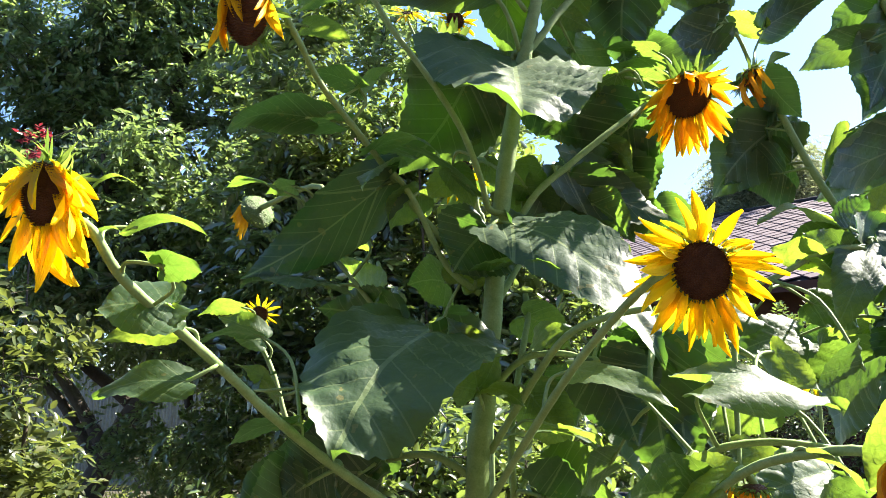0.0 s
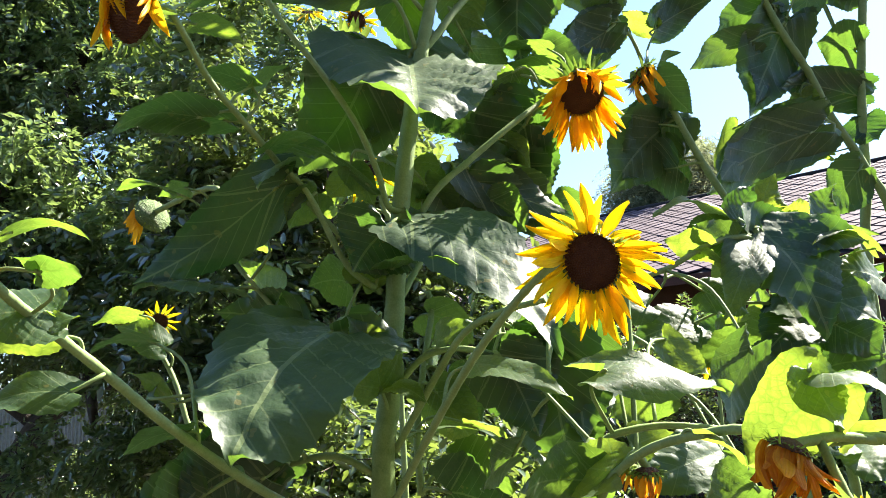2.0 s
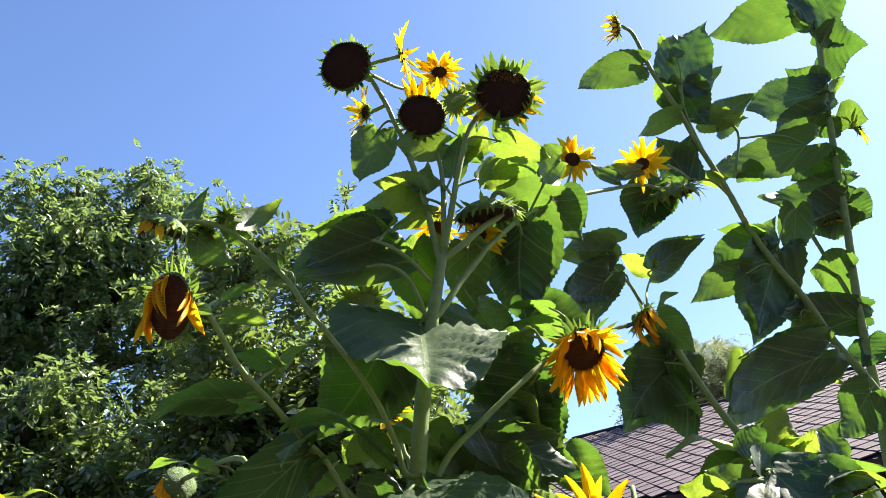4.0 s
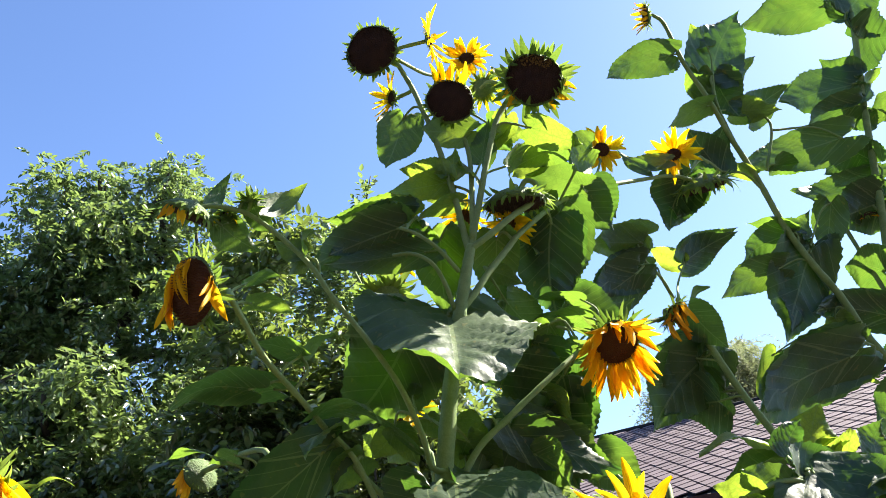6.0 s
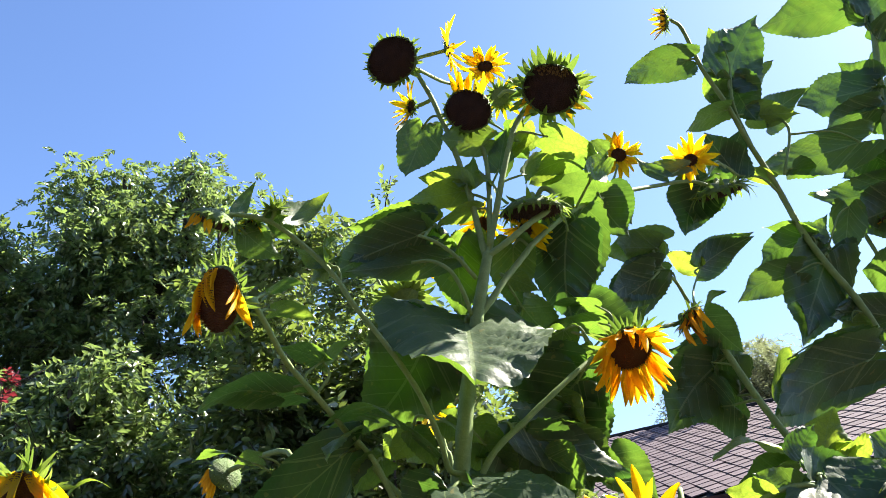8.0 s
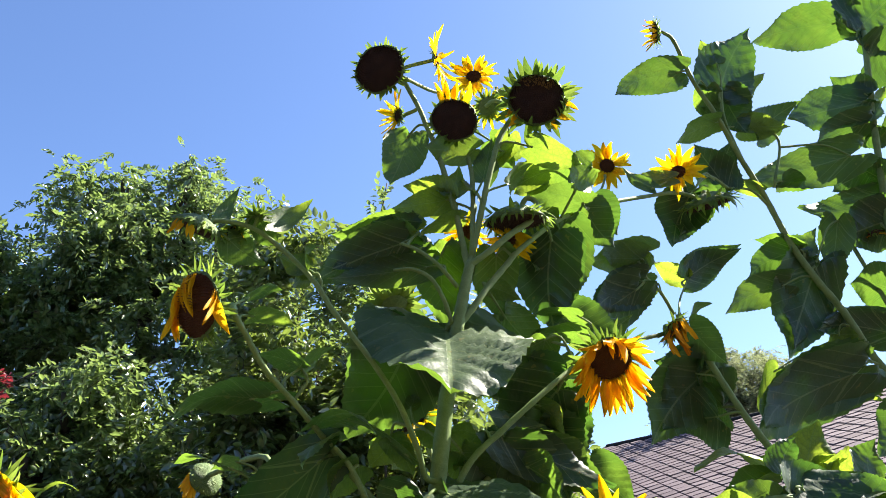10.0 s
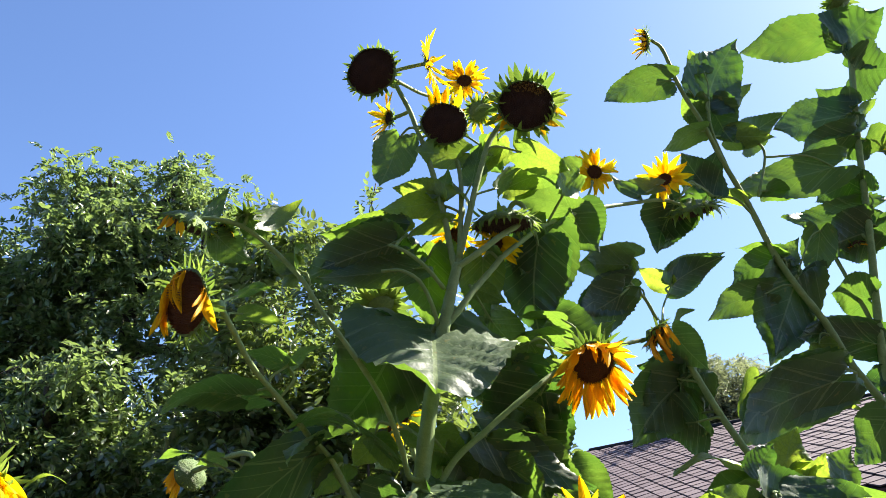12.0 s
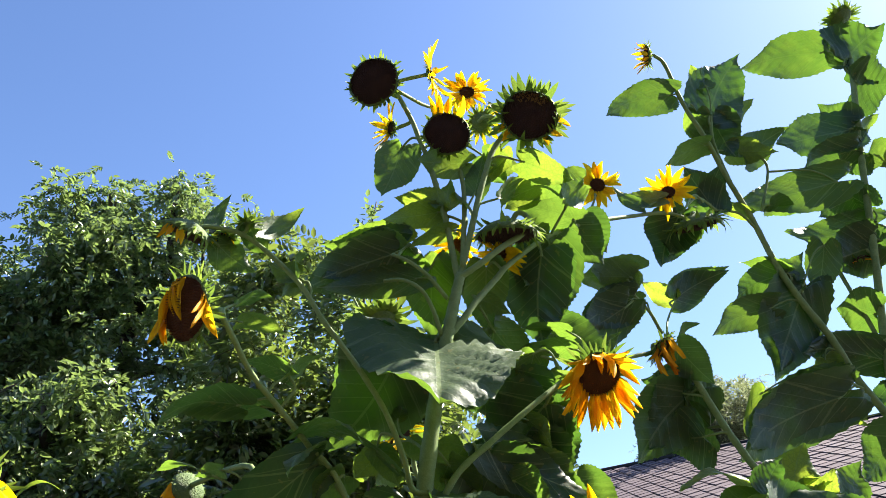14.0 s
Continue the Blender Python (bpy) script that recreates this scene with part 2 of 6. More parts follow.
def limb(plant, points, r0, r1, name="branch", ground=False):
    """A stem or branch through the points; a stem goes on to the ground."""
    pts = [Vector(p) for p in points]
    if ground:
        low = 0 if pts[0].z < pts[-1].z else -1
        foot = Vector((pts[low].x + 0.02, pts[low].y + 0.03, -0.05))
        mid = pts[low].lerp(foot, 0.5) + Vector((0.01, 0.01, 0))
        pts = [foot, mid] + pts if low == 0 else pts + [mid, foot]
    line = spline(pts, 6)
    place(name, tube(name, line, r0, r1, STEM, 10), plant)
    BRANCHES[plant.name] += line


def nearest(plant, p, low=0.0):
    """The place on the plant's stems that a stalk to p grows from."""
    best = min(BRANCHES[plant.name], key=lambda q: (q - p).length + max(0, q.z - p.z) * low)
    return best


def leaf_outline(rows, broad):
    """One half of a heart-shaped blade's edge, from the stalk round the lobe to the tip: half-widths and lengths."""
    rnd = random.uniform
    lobe, sharp = rnd(0.10, 0.20) + 0.12 * broad, rnd(-0.03, 0.03)
    edge = [(0.0, 0.0), (0.24, -0.80 * lobe), (0.56, -lobe), (0.87, 0.03 - 0.30 * lobe - 0.08 * broad), (1.0, 0.19 - 0.14 * broad), (0.95, 0.38 + sharp - 0.10 * broad),
            (0.74 + 0.04 * broad, 0.57 + sharp - 0.02 * broad), (0.43 + 0.16 * broad, 0.765 + sharp), (0.15 + 0.17 * broad, 0.91 + 0.6 * sharp), (0.0, 1.0)]
    fine = spline([(x, y, 0) for x, y in edge], 12)
    run = [0.0]
    for p, q in zip(fine, fine[1:]):
        run.append(run[-1] + (q - p).length)
    at = np.linspace(0, run[-1], rows + 1)
    return np.interp(at, run, [p.x for p in fine]), np.interp(at, run, [p.y for p in fine])


def leaf_mesh(length, width, arc, fold, wave, rows=26, half=8, broad=0.0, sunlit=False):
    """A heart-shaped, toothed blade along +y, its upper side to +z, puckered between its veins."""
    rnd = random.uniform
    verts, uvs, faces = [], [], []
    ph, twist, bend, off = rnd(0, 6), rnd(-0.22, 0.22), rnd(-0.05, 0.05), rnd(0, 100)
    if broad > 0.95:
        twist, bend = 0.0, 0.0
    droop, roll_in = rnd(0.0, 0.10), rnd(0.10, 0.30) * (1 - 0.6 * broad) if broad < 0.95 else fold
    sides = [leaf_outline(rows, broad), leaf_outline(rows, broad)]
    size = [rnd(0.93, 1.05), rnd(0.93, 1.05)]
    for i in range(rows + 1):
        u = i / rows
        s = 0.1 * u if u < 0.16 else 0.016 + 0.984 * (u - 0.16) / 0.84
        for j in range(-half, half + 1):
            v = j / half
            a = abs(v)
            ex, ey = sides[v > 0][0][i], sides[v > 0][1][i]
            if a == 1 and 0 < i < rows:
                tooth = (rnd(0.005, 0.036) if i % 2 else -0.018) * (1.0 - 0.35 * broad)
                ex, ey = ex * (1 + tooth), ey + 0.35 * tooth * (1 if ey > 0.2 else -1)
            px = math.copysign(a * ex, v) * size[v > 0]
            py = s + (ey - s) * a
            x, y = px * width / 2, py * length
            b = min(1.0, abs(px))
            z = length * arc * 4 * max(py, -0.1) * (1 - py) - length * droop * max(0.0, py - 0.55) ** 2
            z += fold * width / 2 * b - roll_in * width * 0.5 * b ** 2.4
            z -= wave * width * a ** 3 * 1.3 * math.sin(u * 13 + ph + (2.2 if v > 0 else 0))
            z += wave * width * 0.55 * noise.noise(Vector((px * 1.5 + off, py * 3.0, 0)))
            z += 0.018 * width * math.cos(2 * math.pi * ((py - 0.375 * b) * 6.5)) * min(1, 3.5 * b) * (1 - 0.6 * py)
            z += 0.014 * width * noise.noise(Vector((px * 5 + off, py * 10, 5)))
            x += bend * length * math.sin(math.pi * max(0, py))
            verts.append((x, y, z + twist * py * x))
            uvs.append((0.5 + 0.5 * px, py))
    n = 2 * half + 1
    for i in range(rows):
        for j in range(n - 1):
            a = i * n + j
            faces.append((a, a + 1, a + 1 + n, a + n))
    # Wide blades get the dim copy, narrow ones the bright, hand-picked ones the sunlit.
    return mesh_of("leaf", verts, faces, SUNLIT_LEAF if sunlit else DIM_LEAF if width > 0.135 else BRIGHT_LEAF, uvs)


def leaf(plant, base, tip, width, up=(0, 0, 1), arc=0.12, fold=0.15, wave=0.06, broad=0.0, sunlit=False, pair=False):
    """A leaf from its base to its tip, with the stalk that carries it; pair: adds a second leaf just sunward, put there
    to shade it.
    """
    b, t, z = Vector(base), Vector(tip), Vector(up)
    random.seed("%.3f %.3f %.3f" % tuple(b))
    y = (t - b).normalized()
    z = (z - y * z.dot(y)).normalized()
    x = y.cross(z)
    m = Matrix((x, y, z)).transposed().to_4x4()
    m.translation = b
    big = width > 0.12
    blade = place("leaf", leaf_mesh((t - b).length, width, arc, fold, wave, 48 if big else 30, 9 if big else 6, broad, sunlit), plant, m)
    node = nearest(plant, b - y * 0.04 - Vector((0, 0, 0.03)))
    gap = (b - node).length
    sag = node.lerp(b, 0.55) + Vector((0, 0, 0.10 * gap)) - y * min(0.30 * gap, 0.025)
    r = 0.0021 + 0.0095 * width
    place("petiole", tube("petiole", spline([node, sag, b, b + y * 0.03 * (t - b).length], 5), r * 1.25, r * 0.8, STEM, 6), blade)
    BRANCHES[plant.name].append(node.lerp(sag, 0.7))
    # Extra leaf placed toward the sun only to shade this one.
    if pair:
        leaf(plant, b + SUN_DIR * 0.045, t + SUN_DIR * 0.045 - y * 0.02, width * 0.94, z, arc, fold, wave, broad, sunlit)


def petal_mesh(curl, pinch, twist=0.0, lean=0.0):
    """A ray petal of length 1 along +y, tapering to its tip."""
    verts, uvs, faces = [], [], []
    rows, half = 10, 2
    for i in range(rows + 1):
        s = i / rows
        h = 0.145 * (0.40 + 0.60 * min(1, s * 3.0)) * (1 - s ** 2.8) ** 0.85 + 0.004
        c, q = math.cos(twist * s), math.sin(twist * s)
        for j in range(-half, half + 1):
            v = j / half
            x, z = v * h, pinch * 0.05 * v * v + 0.012 * math.sin(7 * s + 3 * v)
            verts.append((x * c - z * q + lean * s * s, s, x * q + z * c + curl * s * s))
            uvs.append((0.5 + 0.5 * v, s))
    n = 2 * half + 1
    for i in range(rows):
        for j in range(n - 1):
            a = i * n + j
            faces.append((a, a + 1, a + 1 + n, a + n))
    return verts, faces, uvs


def petal_pool(mat, shapes):
    pool = []
    for shape in shapes:
        verts, faces, uvs = petal_mesh(*shape)
        pool.append(mesh_of("petal", verts, faces, mat, uvs))
    return pool


FRESH = ((0.12, 1, 0.3, 0.08), (-0.15, 1.3, -0.4, -0.1), (0.28, 0.8, 0.2, 0.12), (-0.3, 1.6, 0.5, -0.05), (0.0, 1.0, -0.3, 0.1), (0.4, 1.4, -0.8, -0.14), (-0.1, 2.0, 0.9, 0.06))
PETALS = petal_pool(PETAL, FRESH)
WILTED_PETALS = petal_pool(WILTED_PETAL, FRESH)
DRY_PETALS = petal_pool(DRY_PETAL, ((0.4, 2.5, 0.9, 0.1), (-0.45, 2.2, -1.1, -0.1), (0.15, 3, 0.6, 0.15), (0.6, 3, -0.5, -0.2)))


def bract_mesh(curl):
    verts, uvs, faces = [], [], []
    for i in range(6):
        s = i / 5
        h = 0.27 * (1 - s) ** 0.8 * (0.75 + 0.6 * s) + 0.004
        for v in (-1, 0, 1):
            verts.append((v * h, s, curl * s * s + 0.06 * abs(v) * (1 - s)))
            uvs.append((0.5 + 0.5 * v, s))
    for i in range(5):
        for j in range(2):
            a = i * 3 + j
            faces.append((a, a + 1, a + 4, a + 3))
    return mesh_of("bract", verts, faces, BRACT, uvs)


BRACTS = [bract_mesh(c) for c in (0.1, 0.35, -0.25, 0.6)]


def disc_mesh(mat, dome, count=420):
    """The seed disc of radius 1: a shallow dome set with small florets in spirals."""
    verts, faces = [], []
    rings, sides = 7, 28
    for i in range(rings + 1):
        r = i / rings
        for k in range(sides):
            a = 2 * math.pi * k / sides
            w = r * (1 + 0.035 * math.sin(3 * a + 1) + 0.03 * math.sin(7 * a) + 0.02 * math.sin(11 * a + 2))
            verts.append((w * math.cos(a), w * math.sin(a), dome * (1 - r * r) - 0.03))
    for i in range(rings):
        for k in range(sides):
            a, b = i * sides + k, i * sides + (k + 1) % sides
            faces.append((a, a + sides, b + sides, b))
    for i in range(count):
        r = math.sqrt((i + 0.5) / count)
        a = i * 2.399963
        c = Vector((r * math.cos(a), r * math.sin(a), dome * (1 - r * r) - 0.03))
        h = 0.07 + 0.05 * random.random() + (0.05 if r > 0.75 else 0)
        w = 0.036
        n = len(verts)
        for k in range(4):
            b = a + k * math.pi / 2
            verts.append((c.x + w * math.cos(b), c.y + w * math.sin(b), c.z))
        verts.append((c.x * 1.03, c.y * 1.03, c.z + h))
        faces += [(n, n + 1, n + 4), (n + 1, n + 2, n + 4), (n + 2, n + 3, n + 4), (n + 3, n, n + 4)]
    return mesh_of("disc", verts, faces, mat, None, False)


DISC_DARK = disc_mesh(SEED, 0.16)
DISC_BROWN = disc_mesh(SEED_BROWN, 0.2)


def back_mesh(mat):
    """The green cup behind the disc, of radius 1, open to +z."""
    verts, faces = [], []
    sides = 24
    profile = ((0.12, -0.55), (0.35, -0.50), (0.7, -0.36), (0.98, -0.14), (1.08, 0.0), (1.0, 0.03))
    for i, (r, z) in enumerate(profile):
        for k in range(sides):
            a = 2 * math.pi * k / sides
            w = r * (1 + 0.03 * math.sin(5 * a + i))
            verts.append((w * math.cos(a), w * math.sin(a), z))
    for i in range(len(profile) - 1):
        for k in range(sides):
            a, b = i * sides + k, i * sides + (k + 1) % sides
            faces.append((a, b, b + sides, a + sides))
    faces.append(tuple(reversed(range(sides))))
    return mesh_of("flower_head", verts, faces, mat)


CUP, DRY_CUP = back_mesh(BACK), back_mesh(DRY_BACK)


def head(plant, centre, facing, radius, petals, length, spread=10, hang=0.0, bract=0.7, arc=None, dry=False, worn=False, wide=1.0, narrow=1.0, wilted=False, inward=0, jitter=14):
    """A flower head: cup, seed disc, petals and bracts. spread: degrees by which the petals lean forward; hang: how far they droop;
    arc: the parts of the rim, in degrees, that still have petals; inward: petals that lie folded over the disc."""
    c, z = Vector(centre), Vector(facing).normalized()
    up = Vector((0, 0, 1)) if abs(z.z) < 0.9 else Vector((0, -1, 0))
    y = (up - z * up.dot(z)).normalized()
    x = y.cross(z)
    turn = Matrix((x, y, z)).transposed().to_4x4()
    turn.translation = c
    cup = place("flower_head", DRY_CUP if dry else CUP, plant, turn @ Matrix.Diagonal((radius, radius, radius, 1)))
    brown = (petals > 13 and not dry) or dry
    place("disc", DISC_BROWN if brown else DISC_DARK, cup, turn @ Matrix.Diagonal((radius, radius, radius, 1)), "dark brown seed disc")
    back = c - z * radius * 0.5
    node = nearest(plant, back, 0.3)
    if (node - back).length > 0.012:
        bulge = node.lerp(back, 0.5) - z * 0.35 * (node - back).length + Vector((0, 0, 0.1 * (node - back).length))
        r = 0.004 + 0.05 * radius
        place("stalk", tube("stalk", spline([node, bulge, back, back + z * 0.2 * radius], 6), r, r * 1.1, STEM, 8), cup)
    down = Vector((0, 0, -1))
    pool = DRY_PETALS if dry else WILTED_PETALS if wilted else PETALS
    spans = [arc] if arc and not isinstance(arc[0], tuple) else arc
    rows = 2 if petals > 15 else 1
    for i in range(petals):
        f = i / petals
        a = 2 * math.pi * f * rows + random.uniform(-0.12, 0.12)
        if spans:
            first, last = spans[i % len(spans)]
            a = radians(first + (last - first) * ((f * rows) % 1)) + random.uniform(-0.1, 0.1)
        out = x * math.cos(a) + y * math.sin(a)
        lean = radians(spread + random.uniform(-jitter, jitter) - (14 if (f * rows) >= 1 else 0))
        d = out * math.cos(lean) + z * math.sin(lean)
        d = (d + down * hang * random.uniform(0.7, 1.25) + Vector((random.uniform(-.1, .1), random.uniform(-.1, .1), random.uniform(-.1, .1)))).normalized()
        n = (z + out * 0.2 * random.uniform(-1, 1))
        n = (n - d * n.dot(d)).normalized()
        s = d.cross(n)
        m = Matrix((s, d, n)).transposed().to_4x4()
        m.translation = c + out * radius * 0.98 - z * radius * 0.02
        if i < inward:
            a = radians(random.uniform(55, 150))
            out = x * math.cos(a) + y * math.sin(a)
            d = (-out * 0.75 + z * random.uniform(0.35, 0.8) + down * 0.3).normalized()
            n = (z - d * z.dot(d)).normalized()
            s = d.cross(n)
            m = Matrix((s, d, n)).transposed().to_4x4()
            m.translation = c + out * radius * 0.95 + z * radius * 0.12
        l = length * random.uniform(0.70, 1.12) * (0.5 if i < inward else 1.0)
        w = l * wide * narrow * random.uniform(0.85, 1.25) * (0.85 if length > 1.4 * radius else 1.3)
        place("petal", random.choice(pool), cup, m @ Matrix.Diagonal((w, l, l, 1)))
    per_row = 28 if petals < 14 else 24
    for i in range(0 if not bract else 84 if petals < 14 else 48):
        a = 2 * math.pi * i / per_row + random.uniform(-0.15, 0.15)
        out = x * math.cos(a) + y * math.sin(a)
        row = i // per_row
        lean = radians((random.uniform(0, 55) if petals < 14 else random.uniform(-38, 2), random.uniform(-30, 25), random.uniform(62, 112))[row])
        d = (out * math.cos(lean) + z * math.sin(lean) + down * random.uniform(-0.1, 0.2)).normalized()
        n = ((z if row < 2 else -out) - d * (z if row < 2 else -out).dot(d)).normalized()
        s = d.cross(n)
        m = Matrix((s, d, n)).transposed().to_4x4()
        m.translation = c + out * radius * (1.0, 0.9, 1.04)[row] - z * radius * (0.1, 0.25, 0.06)[row]
        l = (0.42 * radius + 0.010) * bract * random.uniform(0.75, 1.35) * (1.0, 1.0, 0.6)[row]
        place("bract", random.choice(BRACTS), cup, m @ Matrix.Diagonal((l * (0.85 if petals < 14 else 0.55), l, l, 1)))
    if worn:
        verts, faces = [], []
        for i in range(150):
            a, r = random.uniform(0.6, 2.2), random.uniform(0.5, 1.0)
            p = Vector((r * math.cos(a), r * math.sin(a), 0.16 * (1 - r * r) + 0.04))
            k = len(verts)
            for q in range(3):
                verts.append(p + Vector((0.03 * math.cos(q * 2.1), 0.03 * math.sin(q * 2.1), 0)))
            verts.append(p + Vector((0, 0, 0.08)))
            faces += [(k, k + 1, k + 3), (k + 1, k + 2, k + 3), (k + 2, k, k + 3)]
        place("chaff", mesh_of("chaff", verts, faces, FLORET, None, False), cup, turn @ Matrix.Diagonal((radius, radius, radius, 1)), "pale brown dried florets")


# ---------------------------------------------------------------- ground
def ground_sheet():
    verts, faces = [], []
    steps = [-600, -200, -60, -30] + [-20 + i for i in range(41)] + [30, 60, 200, 600]
    for y in steps:
        for x in steps:
            near = abs(x) < 25 and abs(y) < 25
            verts.append((x, y, 0.05 * noise.noise(Vector((x * 0.5, y * 0.5, 3))) - 0.02 if near else -0.02))
    n = len(steps)
    for i in range(n - 1):
        for j in range(n - 1):
            a = i * n + j
            faces.append((a, a + 1, a + 1 + n, a + n))
    return mesh_of("ground", verts, faces, SOIL)


tagged(place("ground", ground_sheet()), "dark garden soil with dry patches", "ground", kind="structure")


# ---------------------------------------------------------------- foliage
def leaf_blades(spots, size, ratio, mat, name, droop=0.0, seed=1):
    """Many small folded leaves, as one mesh: spots are (place, way) pairs of arrays."""
    rng = np.random.default_rng(seed)
    p, d = spots
    n = len(p)
    d = d / np.linalg.norm(d, axis=1, keepdims=True)
    up = rng.normal(size=(n, 3)) * 0.5 + np.array((0, 0, 1.0))
    side = np.cross(d, up)
    side /= np.linalg.norm(side, axis=1, keepdims=True) + 1e-9
    up = np.cross(side, d)
    l = size * rng.uniform(0.6, 1.25, (n, 1))
    w = l * ratio
    sag = np.array((0, 0, -1.0)) * droop * l
    tip = p + d * l + sag
    low, high = p + d * l * 0.30 + 0.1 * sag, p + d * l * 0.66 + 0.45 * sag
    lift = 0.09 * l * up
    verts = np.stack([p, low + side * w * 0.5 + lift, high + side * w * 0.40 + lift, tip, high - side * w * 0.40 + lift, low - side * w * 0.5 + lift], 1).reshape(-1, 3)
    k = np.arange(n)[:, None] * 6
    tris = np.concatenate([k + np.array([f]) for f in ((0, 1, 2), (0, 2, 3), (0, 3, 4), (0, 4, 5))], 1).reshape(-1, 3)
    me = bpy.data.meshes.new(name)
    me.vertices.add(len(verts))
    me.vertices.foreach_set("co", verts.astype(np.float32).ravel())
    me.loops.add(tris.size)
    me.loops.foreach_set("vertex_index", tris.astype(np.int32).ravel())
    me.polygons.add(len(tris))
    me.polygons.foreach_set("loop_start", np.arange(0, tris.size, 3, dtype=np.int32))
    me.materials.append(mat)
    me.update(calc_edges=True)
    return me


def shoots(crowns, count, length, leaves, seed, shell=0.55, rise=0.25, fall=0.35, tufts=0, spread=0.36):
    """Leafy shoots in crowns of (centre, radii): places and ways of their leaves, with the twigs' ends."""
    rng = np.random.default_rng(seed)
    vol = np.array([r[0] * r[1] * r[2] for _, r in crowns]) ** 0.67
    places, ways, twigs = [], [], []
    for (c, r), share in zip(crowns, vol / vol.sum()):
        n = int(count * share)
        u = rng.normal(size=(n, 3))
        u /= np.linalg.norm(u, axis=1, keepdims=True)
        depth = shell + (1 - shell) * rng.uniform(0, 1, (n, 1)) ** 0.6
        lump = 1 + 0.16 * np.sin(u[:, :1] * 7 + c[0]) * np.sin(u[:, 2:] * 6 + c[1]) + 0.10 * np.sin(u[:, 1:2] * 13)
        start = np.array(c) + u * np.array(r) * depth * lump
        if tufts:
            kernel = start[rng.integers(0, max(1, n // tufts), n)]
            start = kernel + (start - kernel) * 0.05 + rng.normal(size=(n, 3)) * length * spread * np.array((1, 1, 0.75))
        way = u * np.array((1, 1, 0.6)) + np.array((0, 0, rise)) + rng.normal(size=(n, 3)) * 0.45
        way /= np.linalg.norm(way, axis=1, keepdims=True)
        long = length * rng.uniform(0.5, 1.3, (n, 1))
        frond = rng.normal(size=(n, 3)) * np.array((1, 1, 0.45))
        for k in range(leaves):
            f = (k + 0.6) / leaves
            at_k = start + way * long * f + np.array((0, 0, -1.0)) * fall * long * f * f
            spin = frond * (1 if k % 2 else -1) + rng.normal(size=(n, 3)) * 0.3
            dir_k = spin - way * np.sum(spin * way, 1, keepdims=True)
            dir_k /= np.linalg.norm(dir_k, axis=1, keepdims=True)
            dir_k = dir_k + way * (0.5 + 0.6 * f) + np.array((0, 0, -0.35))
            places.append(at_k)
            ways.append(dir_k)
        twigs.append((start, start + way * long + np.array((0, 0, -1.0)) * fall * long))
    ok = np.concatenate(places)
    wy = np.concatenate(ways)
    keep = ok[:, 2] > 0.05
    return (ok[keep], wy[keep]), twigs


def twig_mesh(twigs, every, r, name):
    verts, faces = [], []
    for a, b in twigs:
        for p, q in zip(a[::every], b[::every]):
            p, q = Vector(p), Vector(q)
            d = (q - p).normalized()
            s = d.orthogonal().normalized() * r
            u = d.cross(s)
            k = len(verts)
            verts += [p + s, p - s * 0.5 + u, p - s * 0.5 - u, q]
            faces += [(k, k + 1, k + 3), (k + 1, k + 2, k + 3), (k + 2, k, k + 3)]
    return mesh_of(name, verts, faces, BARK)


def tree(name, label, category, base, trunk, crowns, count, length, leaves, size, ratio, mat, seed, shell=0.45, rise=0.25, fall=0.35, radius=0.12, tufts=0, spread=0.36, core=0):
    """A tree or shrub: trunk, limbs into each crown, twigs and leaves."""
    ob = empty(name, base, label, category)
    line = spline([base] + trunk, 6)
    place("trunk", tube("trunk", line, radius, radius * 0.45, BARK, 12, 0.08), ob)
    top = line[-1]
    for c, r in crowns:
        c = Vector(c)
        start = min(line, key=lambda q: (q - c).length)
        mid = start.lerp(c, 0.5) + Vector((random.uniform(-.2, .2), random.uniform(-.2, .2), 0.15))
        place("limb", tube("limb", spline([start, mid, c, c + Vector((random.uniform(-.3, .3) * r[0], random.uniform(-.3, .3) * r[1], 0.6 * r[2]))], 5), radius * 0.5, radius * 0.08, BARK, 7, 0.08), ob)
    spots, twigs = shoots(crowns, count, length, leaves, seed, shell, rise, fall, tufts, spread)
    if core:
        inner = [(c, tuple(0.72 * q for q in r)) for c, r in crowns]
        more, _ = shoots(inner, core, length, leaves, seed + 50, 0.2, rise, fall)
        spots = tuple(np.concatenate(pair) for pair in zip(spots, more))
    place("brushwood", twig_mesh(twigs, 4, 0.004 + 0.012 * size, "brushwood"), ob)["kind"] = "stuff"
    crown = place("crown", leaf_blades(spots, size, ratio, mat, "crown", 0.1, seed), ob)
    crown["kind"] = "stuff"
    return ob


